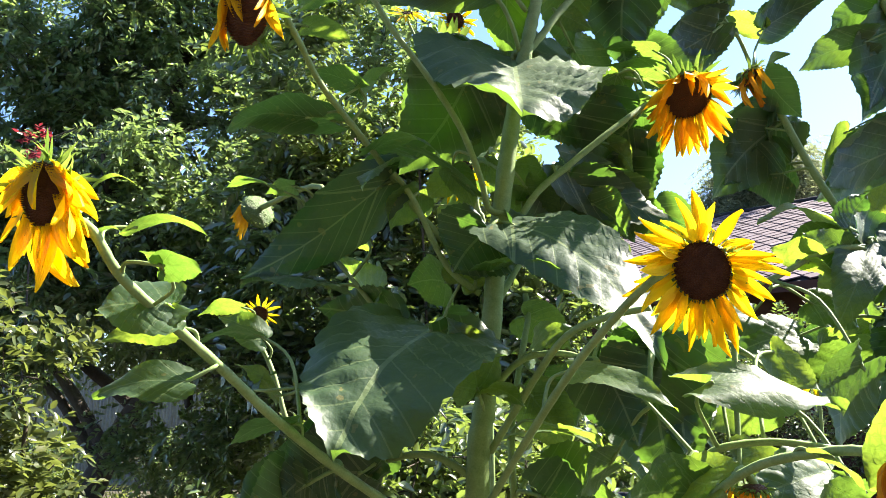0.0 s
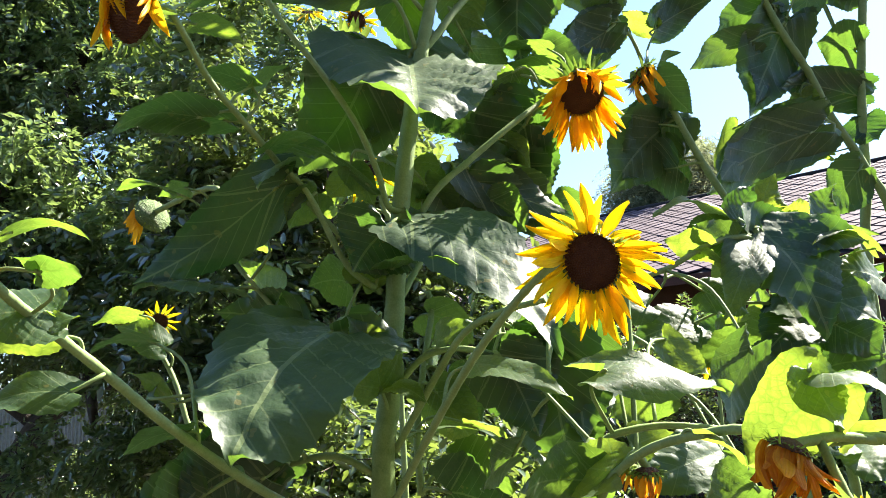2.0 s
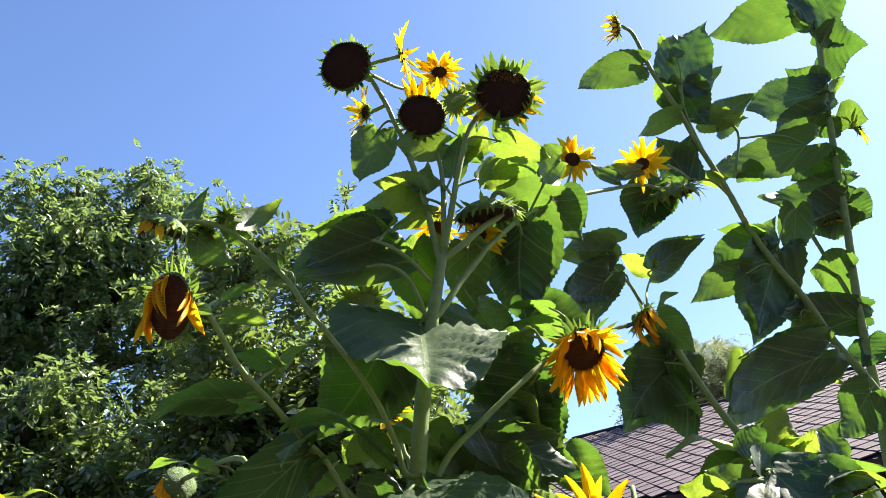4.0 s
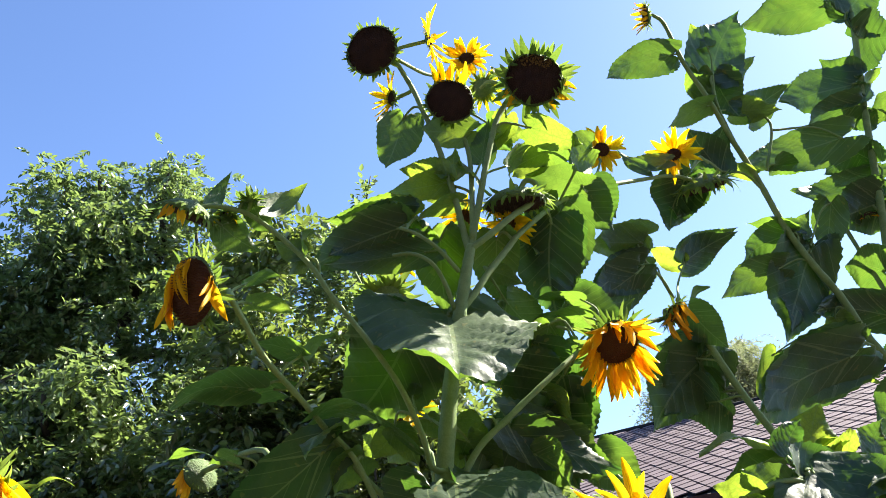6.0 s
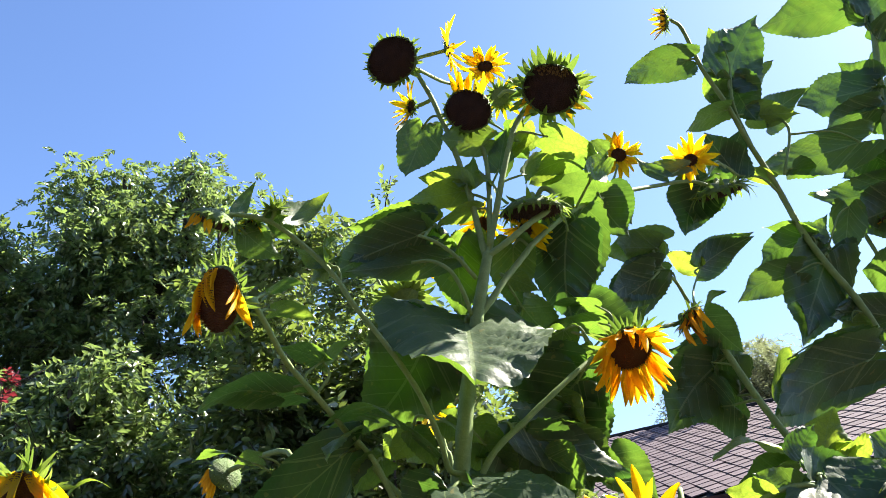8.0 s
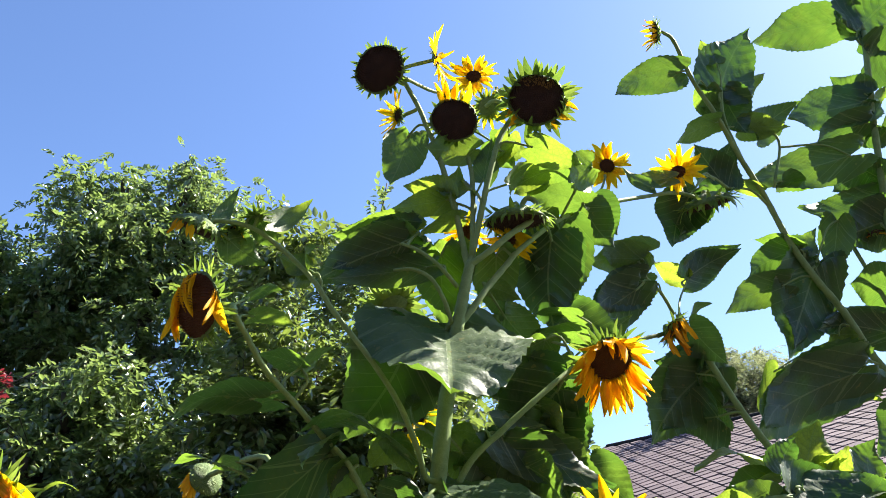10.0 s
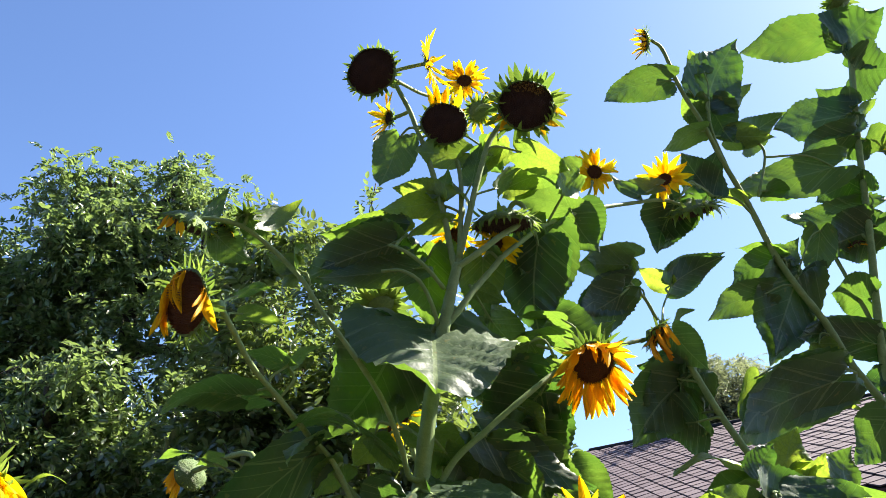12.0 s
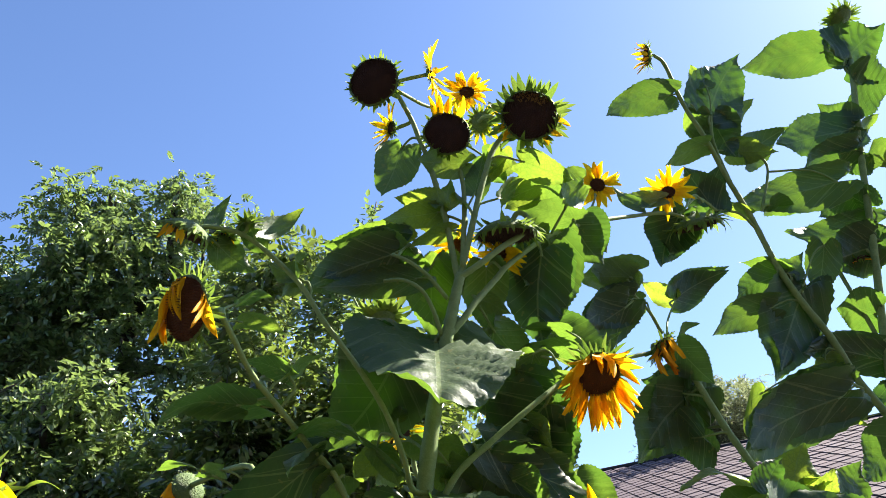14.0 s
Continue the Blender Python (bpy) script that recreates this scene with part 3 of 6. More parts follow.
# tall tree on the left, leaves long and drooping
tree("broadleaf_tree", "tall leafy tree with drooping glossy green leaves", "tree", Vector((-4.3, 9.8, -0.05)),
     [Vector((-3.65, 9.5, 1.0)), Vector((-3.0, 9.2, 2.1)), Vector((-3.1, 9.1, 4.0)), Vector((-3.0, 9.0, 5.3))],
     [((-3.72, 8.6, 5.42), (0.48, 0.8, 1.26)), ((-4.55, 8.8, 4.95), (0.70, 1.0, 1.10)), ((-4.35, 9.2, 4.6), (0.6, 0.7, 1.2)), ((-2.62, 8.7, 6.0), (0.30, 0.5, 1.05)), ((-2.62, 8.6, 6.42), (0.20, 0.3, 0.45)), ((-3.30, 8.6, 6.32), (0.20, 0.3, 0.5)), ((-3.30, 8.7, 5.95), (0.30, 0.5, 1.05)), ((-2.2, 8.7, 5.3), (0.38, 0.7, 1.25)), ((-4.7, 8.8, 4.0), (1.1, 1.2, 1.25)), ((-3.2, 8.7, 5.15), (0.6, 0.9, 1.0)),
      ((-3.0, 8.6, 3.9), (1.4, 1.2, 1.3)), ((-2.0, 8.7, 4.4), (0.6, 1.0, 1.3)), ((-3.0, 7.2, 3.3), (0.65, 0.45, 0.7)), ((-3.15, 6.9, 2.85), (0.5, 0.35, 0.5)), ((-2.75, 6.9, 2.5), (0.6, 0.4, 0.6)), ((-4.8, 8.8, 3.1), (1.2, 1.2, 1.1)),
      ((-1.9, 8.5, 3.0), (1.0, 1.0, 1.1)), ((-3.2, 8.6, 2.75), (1.0, 1.0, 0.8)), ((-4.9, 8.9, 2.3), (0.9, 0.8, 0.6)),
      ((-2.5, 7.5, 3.3), (0.75, 0.5, 0.75)), ((-2.1, 7.3, 2.6), (0.75, 0.5, 0.7)), ((-2.3, 7.6, 1.4), (0.8, 0.5, 0.75)), ((-1.3, 7.4, 1.15), (0.8, 0.5, 0.7)), ((-1.5, 7.3, 2.1), (0.7, 0.5, 0.7)),
      # First three crowns here are set behind, added to shade the undergrowth.
      ((-2.2, 10.2, 3.0), (1.3, 1.0, 1.1)), ((-0.8, 11.0, 3.2), (1.3, 1.0, 1.2)), ((-3.9, 11.0, 2.7), (1.3, 0.9, 0.8)), ((-6.4, 10.6, 2.8), (1.4, 1.0, 1.2)), ((-5.6, 10.6, 2.05), (1.3, 0.6, 0.6)), ((-3.6, 10.8, 2.0), (0.9, 0.6, 0.5))],
     15500, 0.25, 12, 0.080, 0.46, TREE_LEAF, 3, shell=0.7, rise=0.1, fall=0.6, radius=0.17, tufts=34, spread=0.66, core=2600)
# tall shrub in the middle
tree("garden_shrub", "dense green shrub with upright shoots", "shrub", Vector((-0.7, 7.2, -0.05)),
     [Vector((-0.75, 7.1, 1.0)), Vector((-0.7, 7.0, 2.2)), Vector((-0.75, 7.0, 3.2))],
     [((-0.95, 6.7, 3.85), (0.68, 0.8, 1.2)), ((-0.1, 6.8, 2.9), (0.85, 0.8, 1.2)), ((-1.0, 6.5, 2.3), (0.9, 0.8, 1.2)),
      ((0.6, 6.9, 2.3), (0.8, 0.8, 1.1)), ((-0.2, 6.5, 1.3), (1.0, 0.8, 1.1)), ((0.9, 6.8, 0.9), (0.8, 0.8, 1.1))],
     4600, 0.34, 11, 0.105, 0.42, SHRUB_LEAF, 5, shell=0.5, rise=0.4, fall=0.3, radius=0.06, tufts=22)
tree("sapling", "slender sapling with small leaves on an upright shoot", "sapling", Vector((-0.1, 6.0, -0.05)),
     [Vector((-0.12, 6.0, 2.0)), Vector((-0.2, 6.0, 3.6)), Vector((-0.2, 6.0, 4.5)), Vector((-0.12, 6.0, 5.05))],
     [((-0.18, 6.0, 4.6), (0.05, 0.05, 0.45)), ((-0.35, 6.0, 4.1), (0.22, 0.2, 0.35)), ((-0.5, 6.0, 3.9), (0.2, 0.2, 0.5))],
     200, 0.2, 8, 0.075, 0.5, TREE_LEAF, 8, rise=0.9, fall=0.0, radius=0.012)
# low bush behind the sunflowers
tree("low_bush", "low bush with pale glossy leaves", "bush", Vector((-0.6, 4.6, -0.05)),
     [Vector((-0.6, 4.6, 0.4)), Vector((-0.55, 4.6, 0.8))],
     [((-1.0, 4.6, 0.42), (0.32, 0.4, 0.4)), ((-0.2, 4.6, 0.85), (0.6, 0.5, 0.75)), ((0.5, 4.7, 0.7), (0.55, 0.5, 0.75))],
     1150, 0.26, 8, 0.095, 0.42, SHRUB_LEAF, 9, rise=0.5, radius=0.03, tufts=14)
# rose-like shrub at the left
tree("rose_bush", "rose bush with reddish new leaves", "rose bush", Vector((-2.2, 4.4, -0.05)),
     [Vector((-2.2, 4.4, 0.7)), Vector((-2.15, 4.35, 1.4))],
     [((-2.22, 4.2, 1.50), (0.28, 0.4, 0.60)), ((-2.15, 4.2, 0.85), (0.25, 0.4, 0.6)), ((-2.55, 4.3, 1.4), (0.4, 0.5, 0.8))],
     420, 0.24, 8, 0.075, 0.5, ROSE_LEAF, 12, rise=0.7, radius=0.02, tufts=12)
tree("red_shoot", "upright shoot with dark red young leaves", "rose shoot", Vector((-2.5, 5.0, -0.05)),
     [Vector((-2.52, 5.0, 1.5)), Vector((-2.55, 5.0, 2.6)), Vector((-2.56, 5.0, 3.05))],
     [((-2.56, 5.0, 3.02), (0.05, 0.05, 0.10))], 14, 0.10, 7, 0.05, 0.55, RED_LEAF, 14, rise=0.8, radius=0.008)
# bushes along the house
tree("hedge_bush", "green bush growing along the house wall", "bush", Vector((3.6, 9.0, -0.05)),
     [Vector((3.6, 9.0, 0.6)), Vector((3.6, 9.0, 1.3))],
     [((2.4, 9.3, 1.2), (0.9, 0.7, 1.1)), ((3.6, 8.9, 1.3), (0.9, 0.7, 1.15)), ((4.8, 8.2, 1.25), (0.9, 0.7, 1.15)), ((1.4, 9.6, 1.1), (0.8, 0.7, 1.0)), ((5.9, 7.4, 1.2), (0.9, 0.7, 1.1))],
     4200, 0.28, 10, 0.066, 0.42, SHRUB_LEAF, 21, rise=0.6, radius=0.04, tufts=16)

# dark undergrowth in front of the fence
tree("undergrowth", "shaded undergrowth in front of the fence", "bush", Vector((-4.6, 11.5, -0.05)),
     [Vector((-4.6, 11.5, 0.4)), Vector((-4.6, 11.5, 0.9))],
     [((-5.6, 11.6, 0.5), (0.6, 0.5, 0.5)), ((-3.9, 12.2, 0.45), (0.42, 0.4, 0.45))],
     500, 0.3, 9, 0.08, 0.45, SHRUB_LEAF, 27, rise=0.5, radius=0.04, tufts=14)

# far willow
WILLOW = [((7.3, 17.6, 6.0), (1.2, 1.0, 0.9)), ((6.5, 17.8, 5.5), (0.7, 0.8, 0.7)), ((8.5, 17.5, 5.5), (0.9, 0.9, 0.7)), ((7.5, 17.6, 4.7), (1.5, 1.0, 0.9))]
tree("willow", "pale feathery willow behind the roof", "willow", Vector((7.3, 17.8, -0.05)),
     [Vector((7.3, 17.8, 2.0)), Vector((7.25, 17.7, 4.2))], WILLOW, 4200, 0.8, 20, 0.11, 0.2, WILLOW_LEAF, 17, shell=0.1, rise=0.9, fall=0.9, radius=0.14)


# ---------------------------------------------------------------- house with diamond-tiled roof
RIDGE_A, RIDGE_B = Vector((4.33, 18.2, 5.10)), Vector((10.3, 11.42, 5.10))
ALONG = (RIDGE_B - RIDGE_A).normalized()
OUT = Vector((ALONG.y, -ALONG.x, 0))
OUT = OUT if OUT.y < 0 else -OUT
EAVE_DROP, EAVE_RUN = 2.2, 5.0
SLOPE = (OUT * EAVE_RUN + Vector((0, 0, -EAVE_DROP))).normalized()
NORMAL = ALONG.cross(SLOPE)
NORMAL = NORMAL if NORMAL.z > 0 else -NORMAL
SLOPE_LEN = math.hypot(EAVE_DROP, EAVE_RUN)
RIDGE_LEN = (RIDGE_B - RIDGE_A).length


def slab(name, corners, thick, normal, mat):
    verts = [Vector(c) for c in corners] + [Vector(c) - normal * thick for c in corners]
    n = len(corners)
    faces = [tuple(range(n)), tuple(reversed(range(n, 2 * n)))] + [(i, n + i, n + (i + 1) % n, (i + 1) % n) for i in range(n)]
    return mesh_of(name, verts, faces, mat, None, False)


house = empty("house", RIDGE_A.lerp(RIDGE_B, 0.5) * 1.0 - Vector((0, 0, 5.1)), "low house with a purplish grey diamond-tiled roof and dark red walls", "house")
e_a, e_b = RIDGE_A + SLOPE * SLOPE_LEN, RIDGE_B + SLOPE * SLOPE_LEN
roof = place("roof", slab("roof", [RIDGE_A, RIDGE_B, e_b, e_a], 0.10, NORMAL, ROOF_GAP), house, None, "purplish grey diamond tiles")
far_a, far_b = RIDGE_A - OUT * EAVE_RUN - Vector((0, 0, EAVE_DROP)), RIDGE_B - OUT * EAVE_RUN - Vector((0, 0, EAVE_DROP))
place("roof_back", slab("roof_back", [RIDGE_A, far_a, far_b, RIDGE_B], 0.10, (NORMAL - 2 * NORMAL.dot(OUT) * OUT), BACK_TILE), house)
for top_a, top_b in ((e_a, e_b),):
    w_a, w_b = top_a - OUT * 0.45 + ALONG * 0.3, top_b - OUT * 0.45
    w_a, w_b = Vector((w_a.x, w_a.y, 0)), Vector((w_b.x, w_b.y, 0))
    h = Vector((0, 0, 2.98))
    place("wall", slab("wall", [w_a, w_b, w_b + h, w_a + h], 0.25, OUT, SIDING), house)
    g = w_a - OUT * (2 * EAVE_RUN - 0.9)
    place("gable_wall", slab("gable_wall", [w_a, w_a + h, w_a.lerp(g, 0.5) + Vector((0, 0, 4.9)), g + h, g], 0.25, -ALONG, SIDING), house)
place("fascia", slab("fascia", [e_a - Vector((0, 0, 0.1)) + OUT * 0.02, e_b - Vector((0, 0, 0.1)) + OUT * 0.02, e_b + OUT * 0.02 + Vector((0, 0, 0.02)), e_a + OUT * 0.02 + Vector((0, 0, 0.02))], 0.03, OUT, SIDING), house)
place("ridge_cap", tube("ridge_cap", [RIDGE_A + Vector((0, 0, 0.03)), RIDGE_A.lerp(RIDGE_B, 0.5) + Vector((0, 0, 0.03)), RIDGE_B + Vector((0, 0, 0.03))], 0.05, 0.05, ROOF_GAP, 8, 0), house)
place("verge_board", slab("verge_board", [RIDGE_A - ALONG * 0.03 + NORMAL * 0.05, e_a - ALONG * 0.03 + NORMAL * 0.05, e_a + ALONG * 0.03 + NORMAL * 0.05, RIDGE_A + ALONG * 0.03 + NORMAL * 0.05], 0.12, NORMAL, ROOF_GAP), house)


def tile_mesh(half_w, half_h):
    """A diamond tile, lower point lifted, with a thick edge."""
    def ring(s, z):
        return [(0, half_h * s, z), (half_w * s, 0, z + 0.006), (0, -half_h * s, z + 0.014), (-half_w * s, 0, z + 0.006)]
    verts = ring(1, 0.0) + ring(0.985, 0.016)
    faces = [(4, 7, 6, 5), (0, 1, 5, 4), (1, 2, 6, 5), (2, 3, 7, 6), (3, 0, 4, 7)]
    return mesh_of("roof_tile", verts, faces, ROOF_TILE, None, False)


HALF_W, HALF_H = 0.175, 0.17
TILE = tile_mesh(HALF_W * 0.925, HALF_H * 0.925)
TILE_TURN = Matrix((ALONG, -SLOPE, NORMAL)).transposed().to_4x4()
rest_verts, rest_faces = [], []
row, made = 0, 0
v = HALF_H
while v < SLOPE_LEN - HALF_H * 0.5:
    u = HALF_W * (1 + row % 2)
    while u < RIDGE_LEN - HALF_W * 0.5:
        m = TILE_TURN.copy()
        m.translation = RIDGE_A + ALONG * u + SLOPE * v + NORMAL * (0.012 + random.uniform(0, 0.008))
        m = m @ pose(0, 0, 0, random.uniform(-1.2, 1.2), random.uniform(-1.2, 1.2), random.uniform(-1.5, 1.5))
        if 0.6 < u < 5.4 and v < 3.1 and made < 300:
            place("roof_tile", TILE, roof, m)
            made += 1
        else:
            k = len(rest_verts)
            rest_verts += [m @ q.co for q in TILE.vertices]
            rest_faces += [tuple(k + i for i in p.vertices) for p in TILE.polygons]
        u += 2 * HALF_W
    v += HALF_H
    row += 1
rest = place("roof_tiles", mesh_of("roof_tiles", rest_verts, rest_faces, ROOF_TILE, None, False), roof)
rest["kind"] = "stuff"


# ---------------------------------------------------------------- unseen plank wall, added behind the viewer to block skylight
sky_blocker = empty("sky_blocker", (0, -3.4, 0), "dark weathered plank wall, unseen, added to block skylight on the garden", "house")
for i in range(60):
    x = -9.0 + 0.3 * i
    place("plank", slab("plank", [(x, -3.4, -0.05), (x, -3.4, 6.4), (x + 0.285, -3.4, 6.4), (x + 0.285, -3.4, -0.05)], 0.03, Vector((0, 1, 0)), BARK), sky_blocker)
place("backing", slab("backing", [(-9, -3.44, -0.05), (-9, -3.44, 6.35), (9, -3.44, 6.35), (9, -3.44, -0.05)], 0.1, Vector((0, 1, 0)), BARK), sky_blocker)


# ---------------------------------------------------------------- fence, barrel
def fence_panel(x0, x1, y, height, pitch=0.06):
    verts, faces = [], []
    n = int((x1 - x0) / (pitch / 4))
    for i in range(n + 1):
        x = x0 + (x1 - x0) * i / n
        d = (0.0, 0.012, 0.02, 0.012)[i % 4]
        for z in (-0.02, height):
            for b in (0, 0.008):
                verts.append((x, y + d + b, z))
    for i in range(n):
        k = 4 * i
        faces += [(k, k + 4, k + 6, k + 2), (k + 1, k + 3, k + 7, k + 5), (k + 2, k + 6, k + 7, k + 3)]
    return mesh_of("sheet", verts, faces, FENCE, None, False)


fence = empty("fence", (-5, 14.5, 0), "grey corrugated sheet fence behind the trees", "fence")
for i in range(10):
    x0 = -13.0 + 2.0 * i
    place("sheet", fence_panel(x0, x0 + 1.96, 14.5, 1.9), fence)
    place("post", tube("post", [Vector((x0 - 0.02, 14.56, -0.05)), Vector((x0 - 0.02, 14.56, 1.0)), Vector((x0 - 0.02, 14.56, 1.95))], 0.035, 0.035, BARK, 8, 0), fence)
place("rail", tube("rail", [Vector((-13, 14.55, 1.6)), Vector((-3, 14.55, 1.6)), Vector((7, 14.55, 1.6))], 0.025, 0.025, BARK, 6, 0), fence)


def barrel(at):
    ob = empty("barrel", at, "dark blue plastic water barrel in the garden", "barrel")
    verts, faces = [], []
    profile = ((0.26, 0.0), (0.29, 0.05), (0.31, 0.30), (0.325, 0.32), (0.31, 0.34), (0.31, 0.62), (0.325, 0.64), (0.31, 0.66), (0.29, 0.90), (0.29, 0.94), (0.26, 0.94), (0.25, 0.80))
    for r, z in profile:
        for k in range(28):
            a = 2 * math.pi * k / 28
            verts.append((at[0] + r * math.cos(a), at[1] + r * math.sin(a), at[2] + z))
    for i in range(len(profile) - 1):
        for k in range(28):
            a, b = i * 28 + k, i * 28 + (k + 1) % 28
            faces.append((a, b, b + 28, a + 28))
    place("body", mesh_of("body", verts, faces, BARREL), ob)
    lid = [(at[0] + 0.255 * math.cos(2 * math.pi * k / 28), at[1] + 0.255 * math.sin(2 * math.pi * k / 28), at[2] + 0.82) for k in range(28)]
    place("water", mesh_of("water", lid, [tuple(range(28))], BARREL, None, False), ob)


barrel((0.98, 4.9, -0.02))


# ---------------------------------------------------------------- low garden growth
def clumps(name, label, category, spots, count, height, size, ratio, mat, seed):
    rng = np.random.default_rng(seed)
    p, d = [], []
    for x, y, r, h in spots:
        n = int(count * r * r)
        a, q = rng.uniform(0, 6.283, n), np.sqrt(rng.uniform(0, 1, n)) * r
        z = rng.uniform(0, 1, n) ** 0.8 * h * (1.1 - 0.8 * (q / r) ** 2) + 0.01
        p.append(np.stack([x + q * np.cos(a), y + q * np.sin(a), z], 1))
        d.append(np.stack([np.cos(a) * 0.7 + rng.normal(0, .4, n), np.sin(a) * 0.7 + rng.normal(0, .4, n), rng.uniform(0.0, height, n)], 1))
    return tagged(place(name, leaf_blades((np.concatenate(p), np.concatenate(d)), size, ratio, mat, name, 0.15, seed)), label, category, kind="stuff")


rng = np.random.default_rng(30)
bed = [(rng.uniform(0.9, 7.0), rng.uniform(3.9, 9.5), rng.uniform(0.35, 0.7), rng.uniform(0.35, 0.95)) for _ in range(46)]
clumps("garden_growth", "mixed low garden plants and weeds", "garden plants", bed, 900, 1.0, 0.085, 0.45, SHRUB_LEAF, 31)
dry = [(rng.uniform(0.4, 6.0), rng.uniform(3.2, 9.0), rng.uniform(0.3, 0.6), rng.uniform(0.3, 0.7)) for _ in range(30)]
clumps("dry_grass", "dry pale grass and stalks", "grass", dry, 700, 2.5, 0.11, 0.10, GRASS, 33)
lawn = [(rng.uniform(-7, 3), rng.uniform(5, 13), 1.0, 0.12) for _ in range(40)]
clumps("lawn_grass", "short shaded grass under the trees", "grass", lawn, 350, 2.0, 0.10, 0.08, GRASS, 35)

# ---------------------------------------------------------------- the sunflowers

main_plant = sunflower((0.130, 1.620, 0.000), "tall branching sunflower with drooping dark heads and yellow petals")
limb(main_plant, [(0.067, 1.640, 1.304), (0.082, 1.645, 1.476), (0.095, 1.650, 1.609), (0.117, 1.670, 1.843), (0.146, 1.690, 2.056), (0.170, 1.700, 2.188), (0.182, 1.703, 2.243), (0.196, 1.708, 2.308), (0.210, 1.715, 2.370), (0.220, 1.720, 2.408)], 0.0255, 0.0115, "stem", True)
limb(main_plant, [(0.218, 1.720, 2.398), (0.234, 1.730, 2.467), (0.250, 1.735, 2.532), (0.271, 1.745, 2.619), (0.298, 1.760, 2.721), (0.327, 1.780, 2.813), (0.384, 1.800, 2.912)], 0.0085, 0.0075, "branch")
limb(main_plant, [(0.213, 1.720, 2.390), (0.202, 1.735, 2.471), (0.195, 1.745, 2.531), (0.185, 1.755, 2.594), (0.171, 1.765, 2.667), (0.154, 1.775, 2.743), (0.137, 1.785, 2.813), (0.122, 1.790, 2.858), (0.106, 1.800, 2.916), (0.084, 1.810, 2.975), (0.053, 1.820, 3.050)], 0.0085, 0.0065, "branch")
limb(main_plant, [(0.224, 1.720, 2.424), (0.236, 1.750, 2.573), (0.241, 1.780, 2.674), (0.238, 1.800, 2.738), (0.225, 1.830, 2.839)], 0.007, 0.006, "branch")
limb(main_plant, [(0.216, 1.715, 2.396), (0.271, 1.720, 2.438), (0.335, 1.740, 2.497), (0.392, 1.770, 2.549), (0.412, 1.800, 2.611), (0.388, 1.810, 2.631), (0.363, 1.810, 2.593)], 0.008, 0.007, "branch")
limb(main_plant, [(0.134, 1.660, 1.864), (0.094, 1.650, 1.875), (0.077, 1.630, 1.932), (0.036, 1.600, 2.029), (-0.028, 1.580, 2.128), (-0.103, 1.570, 2.229), (-0.150, 1.570, 2.305), (-0.231, 1.570, 2.391), (-0.299, 1.570, 2.442), (-0.369, 1.560, 2.455), (-0.400, 1.550, 2.443)], 0.0068, 0.005, "branch")
limb(main_plant, [(0.087, 1.670, 1.740), (-0.032, 1.660, 1.847), (-0.103, 1.620, 1.934), (-0.169, 1.550, 2.009), (-0.227, 1.460, 2.068), (-0.257, 1.390, 2.121), (-0.275, 1.360, 2.152)], 0.0068, 0.0055, "branch")
limb(main_plant, [(0.017, 1.600, 1.230), (-0.085, 1.530, 1.300), (-0.184, 1.430, 1.381), (-0.270, 1.320, 1.468), (-0.320, 1.230, 1.532), (-0.378, 1.140, 1.599), (-0.425, 1.080, 1.653), (-0.454, 1.050, 1.708), (-0.481, 1.050, 1.727)], 0.0085, 0.0065, "branch")
limb(main_plant, [(0.081, 1.620, 1.288), (0.117, 1.460, 1.379), (0.157, 1.330, 1.468), (0.197, 1.230, 1.544), (0.241, 1.150, 1.607), (0.283, 1.120, 1.651), (0.329, 1.140, 1.678)], 0.0068, 0.0055, "branch")
limb(main_plant, [(0.092, 1.640, 1.391), (0.179, 1.500, 1.549), (0.219, 1.420, 1.604), (0.274, 1.350, 1.626), (0.327, 1.300, 1.635)], 0.007, 0.005, "branch")
limb(main_plant, [(0.111, 1.670, 1.749), (0.184, 1.680, 1.899), (0.272, 1.700, 1.984), (0.380, 1.740, 2.079), (0.473, 1.800, 2.160), (0.522, 1.830, 2.213)], 0.0075, 0.006, "branch")
limb(main_plant, [(0.108, 1.670, 1.679), (0.215, 1.750, 1.860), (0.348, 1.850, 2.014), (0.495, 2.000, 2.181), (0.643, 2.150, 2.305), (0.839, 2.300, 2.396), (0.937, 2.380, 2.427)], 0.0075, 0.006, "branch")
limb(main_plant, [(0.180, 1.700, 2.232), (0.219, 1.710, 2.282), (0.257, 1.730, 2.339), (0.317, 1.770, 2.421), (0.360, 1.800, 2.478), (0.501, 1.950, 2.636), (0.658, 2.100, 2.759), (0.861, 2.280, 2.881), (1.009, 2.360, 2.937), (1.112, 2.400, 2.928)], 0.0085, 0.006, "branch")
limb(main_plant, [(0.912, 2.320, 2.472), (0.869, 2.280, 2.531), (0.810, 2.220, 2.560), (0.786, 2.200, 2.610)], 0.006, 0.004, "branch")
limb(main_plant, [(0.612, 2.060, 2.726), (0.668, 2.200, 2.845), (0.729, 2.320, 2.932), (0.762, 2.360, 3.004)], 0.005, 0.004, "branch")
limb(main_plant, [(0.066, 1.640, 1.338), (-0.027, 1.660, 1.384), (-0.140, 1.700, 1.365)], 0.008, 0.006, "branch")
limb(main_plant, [(0.086, 1.640, 1.498), (0.148, 1.600, 1.563), (0.212, 1.550, 1.576), (0.281, 1.500, 1.559)], 0.007, 0.005, "branch")
